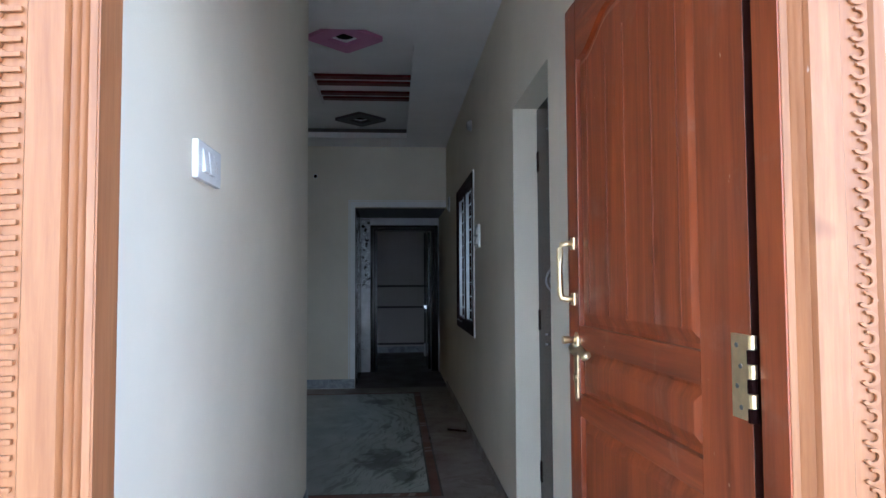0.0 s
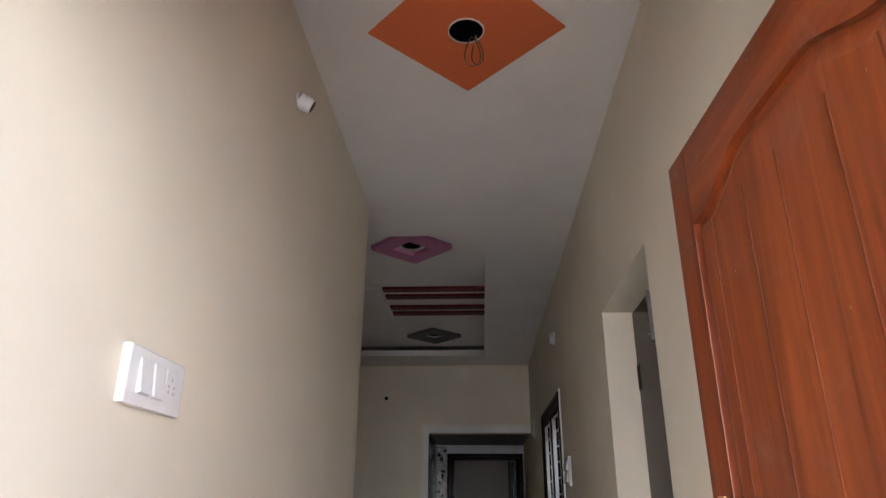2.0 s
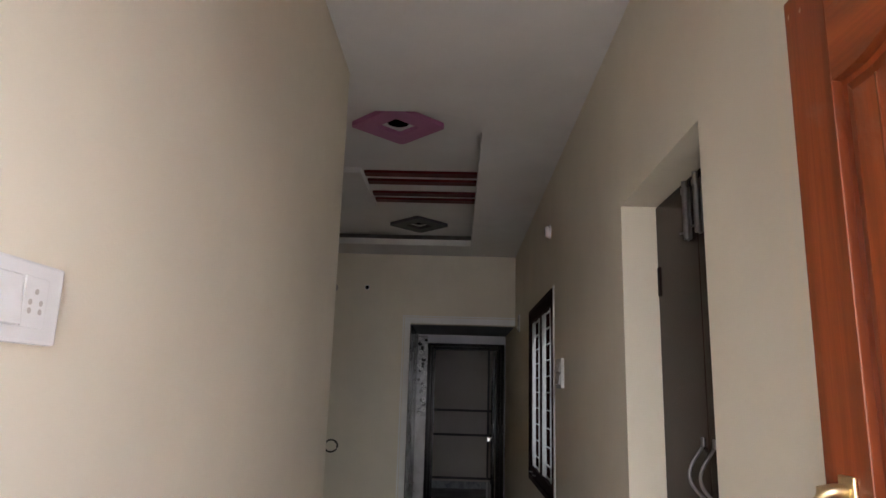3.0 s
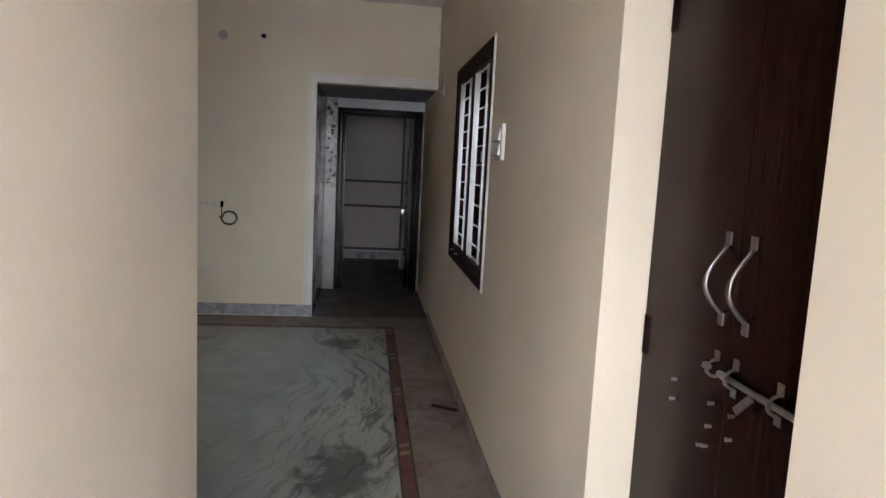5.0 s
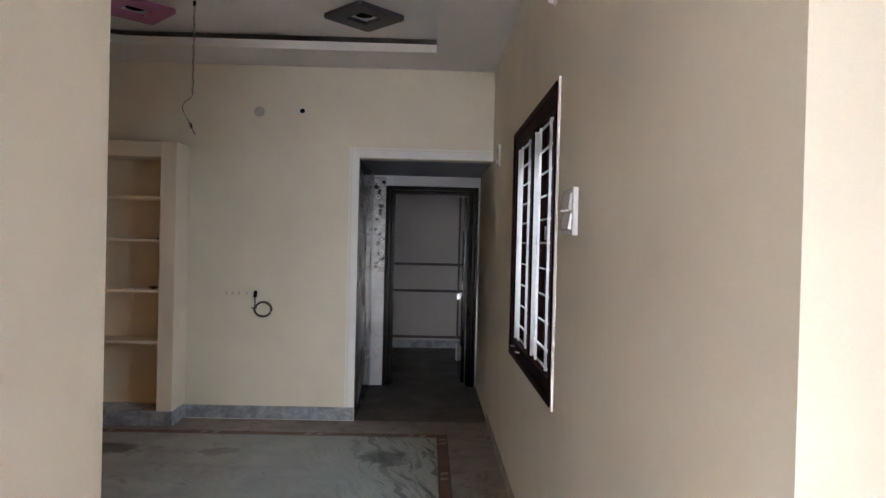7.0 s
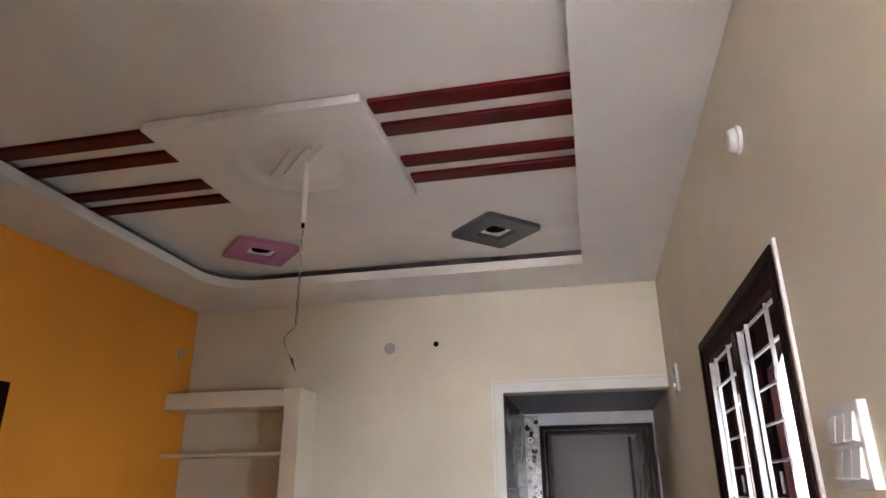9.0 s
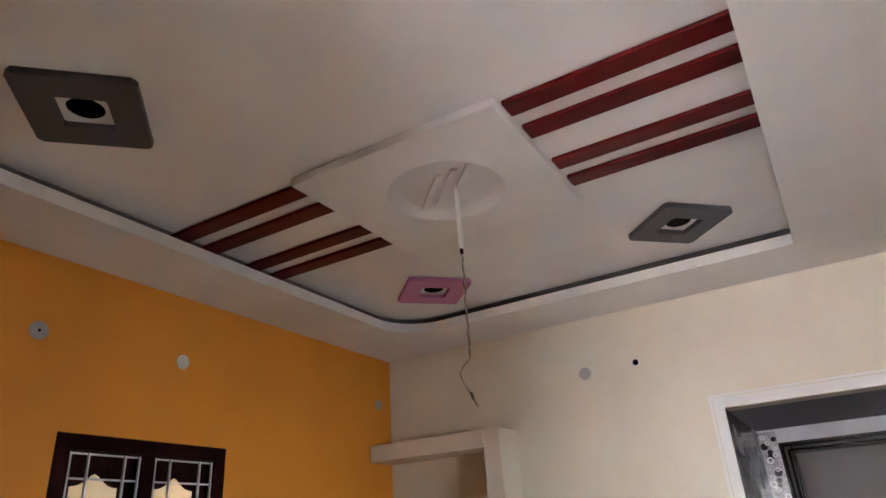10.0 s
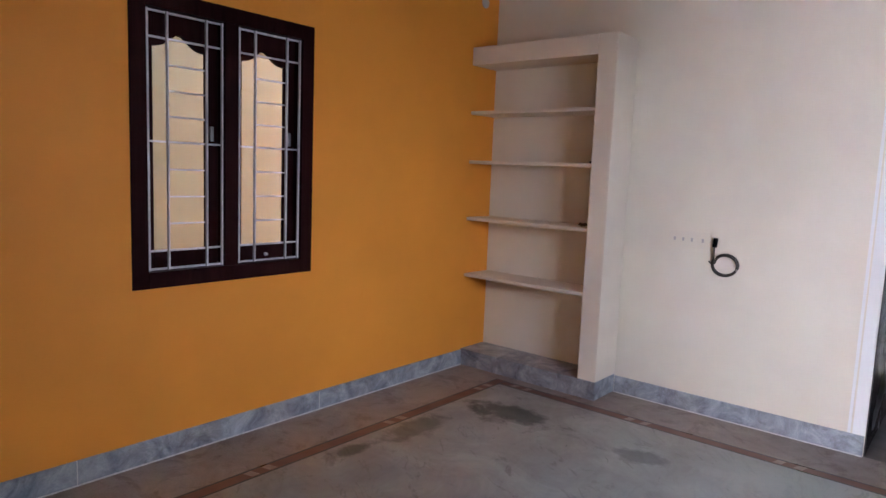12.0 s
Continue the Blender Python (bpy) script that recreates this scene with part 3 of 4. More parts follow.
# ---- entrance door ----
def entrance_frame():
    f = thing("door_frame_1", (0.125, 1.52, 0), "pale carved teak entrance frame", "door frame", kind="structure")
    z1 = 2.13

    def jamb(s, xi):
        # s: +1 right side, -1 left; xi: the inner face; outline across, then depth
        w = lambda d: xi + s * d
        prof = [(0.0, 0.0), (0.008, -0.005), (0.0105, 0.004), (0.018, -0.005), (0.0215, 0.004), (0.030, -0.006), (0.0345, 0.003),
                (0.040, -0.006), (0.086, -0.006), (0.090, -0.001), (0.096, -0.001), (0.132, -0.001), (0.137, -0.007), (0.154, -0.007), (0.154, 0.100),
                (0.026, 0.100), (0.026, 0.070), (0.0, 0.070)]
        bm = bmesh.new()
        a = [bm.verts.new((w(d), 1.513 + y, 0.012)) for d, y in prof]
        b = [bm.verts.new((w(d), 1.513 + y, z1)) for d, y in prof]
        n = len(prof)
        bm.faces.new(a)
        bm.faces.new(b[::-1])
        for i in range(n):
            bm.faces.new((a[i], a[(i + 1) % n], b[(i + 1) % n], b[i]))
        j = part("jamb", bm, TEAK_PALE, f)
        # carved rope along the outer flat
        me = None
        pitch = 0.0273 if s > 0 else 0.0200
        for k in range(int(2.04 / pitch)):
            z = 0.05 + k * pitch
            if me is None:
                pts = [(-0.017, -0.013), (0.006, -0.016), (0.017, -0.004), (0.015, 0.010), (0.003, 0.014), (0.006, 0.004), (-0.002, -0.003), (-0.017, -0.002)]
                bm = prism([(u * s * 1.2, v * pitch / 0.031) for u, v in pts], lambda u, v, d: Vector((u, -d, v)), 0.007)
                if s > 0:
                    # an open link: an arc with a hooked end
                    arc = [radians(70 + k * 24) for k in range(12)]
                    outer = [(0.0150 * math.cos(a), 0.0125 * math.sin(a)) for a in arc]
                    inner = [(0.0075 * math.cos(a), 0.0066 * math.sin(a)) for a in reversed(arc)]
                    bm = prism(outer + inner, lambda u, v, d: Vector((-u, -d, v)), 0.0055)
                me = finish(bm, TEAK_PALE, "carved_leaf", 0.0015)
            o = new("carved_leaf", me)
            o.location = Vector((w(0.114), 1.5120, z)) - BASE[f]
            o.parent = f
        # Thin darker lining: the inner face's shade is put into its wood colour.
        part("inner_face", box(min(w(-0.003), w(0.0)), max(w(-0.003), w(0.0)), 1.5145, 1.5825, 0.012, 2.029), TEAK if s > 0 else TEAK_SHADED, f, "inner face in darker teak for its shade")
        return j
    jamb(1, 0.600)
    jamb(-1, -0.342)
    part("header", box(-0.3415, 0.5995, 1.510, 1.575, 2.03, z1 - 0.001), TEAK_PALE, f, bevel=0.004)


def entrance_door():
    d = thing("door_1", (0.575, 1.600, 0.012), "open red-brown varnished teak panel door with brass fittings", "door", kind="structure")
    x0, x1 = 0.557, 0.593
    y0, y1, z0, z1 = 1.600, 2.520, 0.018, 2.022
    ya, yb = 1.755, 2.425          # panel edges: hinge side, lock side
    to = on_x(x0, 1)
    th = x1 - x0

    def arch(ya, yb, zs, rise, n=28):
        """A cathedral top from yb to ya."""
        out = []
        for k in range(n + 1):
            t = k / n
            u = abs(2 * t - 1)
            e = 1 - u
            s = 0 if e < 0.10 else min(1, (e - 0.10) / 0.62)
            s = s * s * (3 - 2 * s)
            out.append((yb + (ya - yb) * t, zs + rise * s))
        return out
    part("hinge_stile", box(x0, x1, y0, ya, z0, z1), TEAK, d, bevel=0.002)
    part("lock_stile", box(x0, x1, yb, y1, z0, z1), TEAK, d, bevel=0.002)
    top = arch(ya, yb, 1.850, 0.064)
    part("top_rail", prism([(ya, z1), (yb, z1)] + top, to, th), TEAK_X, d, bevel=0.0015)
    for za, zb in ((1.040, 1.100), (0.850, 0.912), (z0, 0.16)):
        part("rail", box(x0, x1, ya, yb, za, zb), TEAK_X, d, bevel=0.002)

    def raised(pts, name):
        """A fielded panel: sunk edge and a raised middle with planks' lines."""
        cy = sum(p[0] for p in pts) / len(pts)
        cz = sum(p[1] for p in pts) / len(pts)
        ymin, ymax = min(p[0] for p in pts), max(p[0] for p in pts)
        zmin, zmax = min(p[1] for p in pts), max(p[1] for p in pts)

        def inset(m):
            fy = 1 - 2 * m / (ymax - ymin)
            fz = 1 - 2 * m / (zmax - zmin)
            return [((ymin + ymax) / 2 + (y - (ymin + ymax) / 2) * fy, (zmin + zmax) / 2 + (z - (zmin + zmax) / 2) * fz) for y, z in pts]
        bm = bmesh.new()
        rows = []
        for m, dep in ((0.0, 0.030), (0.0, 0.014), (0.010, 0.014), (0.032, 0.004), (0.036, 0.003)):
            rows.append([bm.verts.new(to(y, z, dep)) for y, z in inset(m)])
        n = len(pts)
        for a, b in zip(rows, rows[1:]):
            for i in range(n):
                bm.faces.new((a[i], a[(i + 1) % n], b[(i + 1) % n], b[i]))
        bm.faces.new(rows[-1])
        bm.faces.new(rows[0][::-1])
        return part(name, bm, TEAK, d)
    raised([(ya, 1.1002), (yb, 1.1002)] + top, "upper_panel")
    for k in range(5):
        yj = ya + (0.075, 0.190, 0.335, 0.450, 0.590)[k]
        part("plank_joint", box(x0 + 0.0012, x0 + 0.0034, yj - 0.0012, yj + 0.0012, 1.138, 1.822), TEAK_JOINT, d)
    raised([(ya, 0.9122), (yb, 0.9122), (yb, 1.0398), (ya, 1.0398)], "middle_panel")
    raised([(ya, 0.1602), (yb, 0.1602), (yb, 0.8498), (ya, 0.8498)], "bottom_panel")
    # brass pull, lock plate with lever, latch, hinges
    h = part("pull_handle", tube([(x0, 2.468, 1.330), (x0 - 0.020, 2.470, 1.330), (x0 - 0.034, 2.474, 1.327), (x0 - 0.038, 2.475, 1.316), (x0 - 0.040, 2.475, 1.25), (x0 - 0.038, 2.475, 1.186), (x0 - 0.034, 2.474, 1.175), (x0 - 0.020, 2.470, 1.172), (x0, 2.468, 1.172)], 0.0085, 10), BRASS, d, "polished brass pull handle", smooth=True)
    for z in (1.172, 1.330):
        part("mount", box(x0 - 0.006, x0, 2.452, 2.484, z - 0.018, z + 0.018), BRASS, h, bevel=0.003)
    lk = part("lock_plate", prism([(2.431, 0.900), (2.443, 0.888), (2.455, 0.900), (2.458, 0.95), (2.462, 1.03), (2.458, 1.068), (2.443, 1.082), (2.428, 1.068), (2.424, 1.03), (2.428, 0.95)], on_x(x0, -1), 0.007), BRASS, d, "ornate brass lock plate", bevel=0.002)
    part("lever", tube([(x0 - 0.005, 2.443, 1.038), (x0 - 0.016, 2.440, 1.038), (x0 - 0.021, 2.430, 1.037), (x0 - 0.022, 2.405, 1.030), (x0 - 0.021, 2.362, 1.040), (x0 - 0.020, 2.325, 1.024), (x0 - 0.020, 2.305, 1.032)], 0.0105, 10), BRASS, lk, smooth=True)
    part("lever_boss", rod((x0 - 0.007, 2.443, 1.038), (x0 - 0.018, 2.443, 1.038), 0.014, 14, 0.010), BRASS, lk)
    part("knob", rod((x0 - 0.001, 2.488, 1.055), (x0 - 0.030, 2.488, 1.055), 0.009, 14, 0.012), BRASS, lk, bevel=0.002)
    part("key_rose", rod((x0 - 0.007, 2.443, 0.955), (x0 - 0.012, 2.443, 0.955), 0.010, 14), BRASS, lk)
    # Dark strip on the leaf's end: shade of the hinge gap, put in as colour.
    part("edge_shade", box(x0 + 0.001, x1 - 0.001, y0 - 0.0025, y0, z0, z1), DARK_WOOD, d, "hinge edge strip coloured dark for the shade in the gap")
    part("latch", box(x0 + 0.004, x0 + 0.030, 2.520, 2.538, 0.955, 0.985), STEEL, d, "steel latch tongue", bevel=0.003)
    for z in (1.075, 1.775, 0.25):
        hg = part("hinge", box(x0 - 0.003, x0, y0 + 0.003, y0 + 0.050, z - 0.066, z + 0.066), BRASS, d, "brass butt hinge")
        for k in range(6):
            part("knuckle", rod((x0 - 0.003, y0 - 0.007, z - 0.066 + k * 0.0222), (x0 - 0.003, y0 - 0.007, z - 0.0455 + k * 0.0222), 0.0075, 10), BRASS if k % 2 else DARK_STEEL, hg)
        for k in range(4):
            part("screw", rod((x0 - 0.003, y0 + 0.024 + 0.010 * (k % 2), z - 0.048 + k * 0.032), (x0 - 0.0045, y0 + 0.024 + 0.010 * (k % 2), z - 0.048 + k * 0.032), 0.004, 8), STEEL, hg)
    # the leaf stands slightly past square
    p = Matrix.Translation((x0, y1, 0))
    d.matrix_basis = p @ Matrix.Rotation(radians(2.24), 4, 'Z') @ p.inverted() @ Matrix.Translation(d.location)


entrance_frame()
entrance_door()

# ---- side door: two dark leaves with steel fittings ----
def side_door():
    d = thing("door_2", (0.77, 3.53, 0), "closed dark brown enamelled double-leaf door with steel fittings", "door", kind="structure")
    xf = 0.772
    seam = 3.502
    leaf_l = part("leaf", box(xf, xf + 0.032, seam + 0.0015, 3.897, 0.01, 2.094), DARK_WOOD, d, bevel=0.002)
    leaf_r = part("leaf", box(xf, xf + 0.032, 3.133, seam - 0.0015, 0.01, 2.094), DARK_WOOD, d, bevel=0.002)
    part("backing", box(xf + 0.033, XR + 0.158, 3.131, 3.899, 0.003, 2.098), DARK_WOOD, d)
    for z in (1.825, 1.028, 0.28):
        hg = part("hinge", box(xf - 0.004, xf, 3.866, 3.892, z - 0.05, z + 0.05), DARK_STEEL, leaf_l, "dark iron butt hinge", bevel=0.001)
        hg2 = part("hinge", box(xf - 0.004, xf, 3.19, 3.222, z - 0.05, z + 0.05), DARK_STEEL, leaf_r, bevel=0.001)
    for y, leaf in ((3.543, leaf_l), (3.457, leaf_r)):
        pts = []
        for k in range(15):
            t = k / 14
            pts.append((xf - 0.004 - 0.040 * math.sin(math.pi * t ** 0.85) ** 1.15, y, 1.162 + 0.140 * t))
        h = part("handle", tube(pts, 0.0068, 10, flat=0.6), STEEL, leaf, "bowed steel pull handle", smooth=True)
        for z in (1.150, 1.314):
            part("foot", box(xf - 0.005, xf, y - 0.010, y + 0.010, z - 0.013, z + 0.013), STEEL, h, bevel=0.002)
    # tower bolts at the head
    for y, leaf in ((3.562, leaf_l), (3.468, leaf_r)):
        b = part("tower_bolt", box(xf - 0.004, xf, y - 0.017, y + 0.017, 1.90, 2.065), STEEL, leaf, "steel tower bolt", bevel=0.001)
        part("barrel", rod((xf - 0.012, y, 1.902), (xf - 0.012, y, 2.085), 0.0085, 12), STEEL, b)
        part("collar", rod((xf - 0.012, y, 2.045), (xf - 0.012, y, 2.062), 0.012, 12), STEEL, b)
        part("knob", rod((xf - 0.012, y, 1.925), (xf - 0.022, y + 0.022, 1.925), 0.004, 8), STEEL, b)
    # sliding bolt across the seam
    xb = xf - 0.013
    al = part("sliding_bolt", rod((xb, 3.496, 1.046), (xb, 3.200, 1.046), 0.0062, 12), STEEL, leaf_r, "steel sliding bolt with a hanging arm")
    part("bolt_end", rod((xb, 3.512, 1.046), (xb, 3.492, 1.046), 0.0070, 12, 0.0082), STEEL, al, bevel=0.001)
    for y in (3.474, 3.335):
        part("staple", tube([(xf, y, 1.066), (xf - 0.012, y, 1.062), (xf - 0.021, y, 1.054), (xf - 0.022, y, 1.046), (xf - 0.021, y, 1.038), (xf - 0.012, y, 1.030), (xf, y, 1.026)], 0.0055, 8, flat=0.6), STEEL, al)
        part("staple_plate", box(xf - 0.003, xf, y - 0.009, y + 0.009, 1.064, 1.086), STEEL, al, bevel=0.001)
        part("staple_plate", box(xf - 0.003, xf, y - 0.009, y + 0.009, 1.010, 1.028), STEEL, al, bevel=0.001)
    part("arm", prism([(3.398, 1.042), (3.382, 1.036), (3.428, 0.992), (3.442, 1.002)], on_x(xf - 0.016, -1), 0.005), STEEL, al, bevel=0.001)
    rc = part("receiver", tube([(xf, 3.543, 1.066), (xf - 0.012, 3.543, 1.063), (xf - 0.022, 3.543, 1.054), (xf - 0.022, 3.543, 1.040), (xf - 0.012, 3.543, 1.032), (xf, 3.543, 1.029)], 0.0055, 8, flat=0.6), STEEL, leaf_l, "steel bolt receiver")
    part("receiver_plate", box(xf - 0.003, xf, 3.535, 3.552, 1.064, 1.084), STEEL, rc, bevel=0.001)
    part("receiver_nose", rod((xf - 0.013, 3.552, 1.047), (xf - 0.013, 3.568, 1.047), 0.0075, 10), STEEL, rc, bevel=0.001)
    for y, z, leaf in ((3.700, 0.970, leaf_l), (3.702, 0.924, leaf_l), (3.538, 0.974, leaf_l), (3.540, 0.924, leaf_l), (3.566, 0.872, leaf_l), (3.545, 0.879, leaf_l), (3.462, 0.976, leaf_r), (3.464, 0.928, leaf_r)):
        part("screw", rod((xf, y, z), (xf - 0.012, y + 0.004, z - 0.001), 0.0035, 8, 0.005), STEEL, leaf)


side_door()


# ---- windows: dark frame, enamelled grille, glazed shutters ----
def window(name, to, u0, u1, v0, v1, label, white_edge=None, stepped=False):
    """to(u, v, w): along the wall, up, and out of the room (w below 0 is inside the room)."""
    p0 = to((u0 + u1) / 2, v0, 0)
    w = thing(name, p0, label, "window", kind="structure")

    def bar(name, a, b, c, d, w0, w1, mat, parent, bev=0.002, label=""):
        return part(name, prism([(a, c), (b, c), (b, d), (a, d)], lambda u, v, t: to(u, v, w0 + t * (w1 - w0)), 1), mat, parent, label, bevel=bev)
    F = 0.092 if stepped else 0.070
    um = (u0 + u1) / 2
    if stepped:
        # outer moulding, proud of the frame
        A = 0.036
        bar("architrave", u0, u0 + A, v0, v1, -0.016, -0.0065, FRAME_WOOD, w, 0.003)
        bar("architrave", u1 - A, u1, v0, v1, -0.016, -0.0065, FRAME_WOOD, w, 0.003)
        bar("architrave", u0 + A, u1 - A, v1 - A, v1, -0.016, -0.0065, FRAME_WOOD, w, 0.003)
        bar("architrave", u0 + A, u1 - A, v0, v0 + A, -0.016, -0.0065, FRAME_WOOD, w, 0.003)
    fr = bar("frame_side", u0, u0 + F, v0, v1, -0.006, 0.10, FRAME_WOOD, w)
    bar("frame_side", u1 - F, u1, v0, v1, -0.006, 0.10, FRAME_WOOD, w)
    bar("frame_head", u0 + F, u1 - F, v1 - F, v1, -0.006, 0.10, FRAME_WOOD, w)
    bar("frame_sill", u0 + F, u1 - F, v0, v0 + F, -0.006, 0.10, FRAME_WOOD, w)
    bar("mullion", um - 0.034, um + 0.034, v0 + F, v1 - F, -0.004, 0.10, FRAME_WOOD, w)
    for a, b in ((u0 + F, um - 0.034), (um + 0.034, u1 - F)):
        c, d = v0 + F, v1 - F
        # grille
        g = 0.0040
        w0, w1 = 0.004, 0.015
        hgt = d - c
        wid = b - a
        ga, gb, gc, gd = a + 0.006, b - 0.006, c + 0.006, d - 0.006
        ui, uj = ga + 0.25 * wid, gb - 0.22 * wid
        for u in (ga + g, ui, uj, gb - g):
            deep = 0.007 if stepped and u in (ga + g, gb - g) else 0.0
            bar("grille_bar", u - g, u + g, gc, gd, w0 - 0.002 * bool(deep), w1 + deep, GRILLE, w, 0)
        levels = [gc + g, gc + 0.075 * hgt, gc + 0.5 * hgt, gd - 0.10 * hgt, gd - g]
        for v in levels:
            bar("grille_bar", ga, gb, v - g, v + g, w0 + 0.011, w1 + 0.008, GRILLE, w, 0)
        for lo, hi in ((levels[1], levels[2]), (levels[2], levels[3])):
            for k in (1, 2, 3):
                v = lo + (hi - lo) * k / 4
                bar("grille_bar", ui, uj, v - g * 0.8, v + g * 0.8, w0 + 0.011, w1 + 0.008, GRILLE, w, 0)
        # glazed shutter with a shaped head
        S = 0.058
        s0, s1 = 0.062, 0.088
        sh = bar("shutter_stile", a, a + S, c, d, s0, s1, FRAME_WOOD, w)
        bar("shutter_stile", b - S, b, c, d, s0, s1, FRAME_WOOD, w)
        bar("shutter_rail", a + S, b - S, c, c + 0.085, s0, s1, FRAME_WOOD, w)
        top = []
        for k in range(21):
            t = k / 20
            e = math.exp(-((t - 0.5) / 0.24) ** 2)
            top.append((b - S + (a + S - b + S) * t, d - 0.145 + 0.060 * e))
        part("shutter_head", prism([(a + S, d), (b - S, d)] + top, lambda u, v, t: to(u, v, s0 + t * (s1 - s0)), 1), FRAME_WOOD, w)
        pane = part("pane", prism([(a + S - 0.004, c + 0.08), (b - S + 0.004, c + 0.08), (b - S + 0.004, d - 0.07), (a + S - 0.004, d - 0.07)], lambda u, v, t: to(u, v, 0.073 + t * 0.004), 1), GLASS, w, "clear glass pane")
        pane.visible_shadow = False
        bar("latch", b - 0.04, b - 0.025, c + 0.52 * hgt, c + 0.58 * hgt, s0 - 0.008, s0, STEEL, w, 0.001)
    if white_edge is not None:
        bar("plaster_edge", white_edge - 0.016, white_edge, v0 - 0.012, v1 + 0.012, -0.009, 0.0, WHITE_TRIM, w, 0.001)
    return w


window("window_1", on_x(XR, 1), *WIN1, "dark wood window with white grille and glazed shutters", white_edge=WIN1[0], stepped=True)
hall_window = window("window_2", on_x(XO, -1), *WIN2, "dark wood window with white grille on the orange wall")
knob = part("knob", rod((XO - 0.050, 6.440, 0.875), (XO - 0.036, 6.440, 0.875), 0.009, 14, 0.006), SWITCH, hall_window, "small white round knob", bevel=0.002, smooth=True)
part("stem", rod((XO - 0.062, 6.440, 0.875), (XO - 0.0505, 6.440, 0.875), 0.004, 10), STEEL, knob)
for y, z in ((6.66, 0.862), (6.47, 0.858)):
    solo("window_stay", tube([(XR + 0.02, y, z + 0.01), (XR - 0.012, y - 0.01, z + 0.006), (XR - 0.030, y - 0.03, z + 0.012)], 0.005, 8), GRILLE, "small white casement stay at the window sill", "window stay", group="window stays")

# ---- far opening: trim, wash passage tiles, inner door ----
tr = thing("trim", (-0.41, YF, 0), "white plaster trim round the passage opening", "trim", kind="structure")
part("trim_side", box(-0.466, -0.411, YF - 0.006, YF - 0.0005, 0.105, 2.145), WHITE_TRIM, tr, bevel=0.002)
part("trim_head", box(-0.410, XR - 0.001, YF - 0.006, YF - 0.0005, 2.086, 2.145), WHITE_TRIM, tr, bevel=0.002)

part("trim_fillet", box(-0.488, -0.474, YF - 0.004, YF - 0.0005, 0.105, 2.166), WHITE_TRIM, tr, "thin outer fillet", bevel=0.0015)
part("trim_fillet", box(-0.473, XR - 0.001, YF - 0.004, YF - 0.0005, 2.152, 2.166), WHITE_TRIM, tr, bevel=0.0015)
part("trim_bead", box(-0.4185, -0.4115, YF - 0.010, YF - 0.0062, 0.106, 2.085), WHITE_TRIM, tr, bevel=0.0015)
part("trim_bead", box(-0.410, XR - 0.002, YF - 0.010, YF - 0.0062, 2.087, 2.094), WHITE_TRIM, tr, bevel=0.0015)

tiles = thing("wall_tiles_passage", (-0.41, YF, 0), "dark glossy tiles lining the wash passage", "wall tiles", kind="structure")
for i in range(4):
    ya = YF + 0.002 + i * (YP - YF - 0.004) / 4
    yb = YF + 0.002 + (i + 1) * (YP - YF - 0.004) / 4
    for j in range(7):
        part("tile", box(-0.4135, -0.405, ya + 0.001, yb - 0.001, 0.001 + j * 0.2972, 0.001 + (j + 1) * 0.2972 - 0.002), TILE_DARK, tiles)


def decor_strip():
    s = thing("wall_tiles_decor", (-0.35, YP, 0), "silver patterned border tiles over pale tiles beside the door", "wall tiles", kind="structure")
    x0, x1 = -0.404, -0.286
    part("skirting_tile", box(x0, x1, YP - 0.012, YP - 0.001, 0.001, 0.098), TILE_PALE, s, bevel=0.001)
    for j in range(4):
        part("pale_tile", box(x0, x1, YP - 0.009, YP - 0.001, 0.100 + j * 0.255, 0.353 + j * 0.255), TILE_PALE, s, bevel=0.001)
    rng = random.Random(4)
    for j in range(4):
        z0 = 1.122 + j * 0.237
        t = part("decor_tile", box(x0, x1, YP - 0.009, YP - 0.001, z0, z0 + 0.235), TILE_DECOR, s, bevel=0.001)
        for k in range(9):
            cx = rng.uniform(x0 + 0.02, x1 - 0.02)
            cz = z0 + 0.02 + 0.195 * (k + rng.uniform(0.2, 0.8)) / 9
            r = rng.uniform(0.015, 0.027)
            if k % 2:
                part("dot", prism(disc_pts(cx, cz, r, 16), on_y(YP - 0.009, -1), 0.0015), TILE_DOT, t)
            else:
                part("ring", ring(disc_pts(cx, cz, r, 16), disc_pts(cx, cz, r * 0.55, 16), on_y(YP - 0.009, -1), 0.0018), TILE_RING, t)


decor_strip()


def tap(y, z):
    t = thing("tap", (-0.405, y, z), "small chrome tap on the dark tiles", "tap", group="taps in the passage")
    part("flange", rod((-0.405, y, z), (-0.401, y, z), 0.014, 14), STEEL, t, bevel=0.001)
    part("body", rod((-0.401, y, z), (-0.368, y, z), 0.007, 12), STEEL, t)
    part("spout", tube([(-0.371, y, z), (-0.357, y, z - 0.003), (-0.353, y, z - 0.016)], 0.006, 10), STEEL, t, smooth=True)
    part("handle", rod((-0.385, y, z + 0.006), (-0.385, y, z + 0.020), 0.005, 10, 0.008), STEEL, t)


tap(8.876, 0.472)
tap(9.068, 0.360)

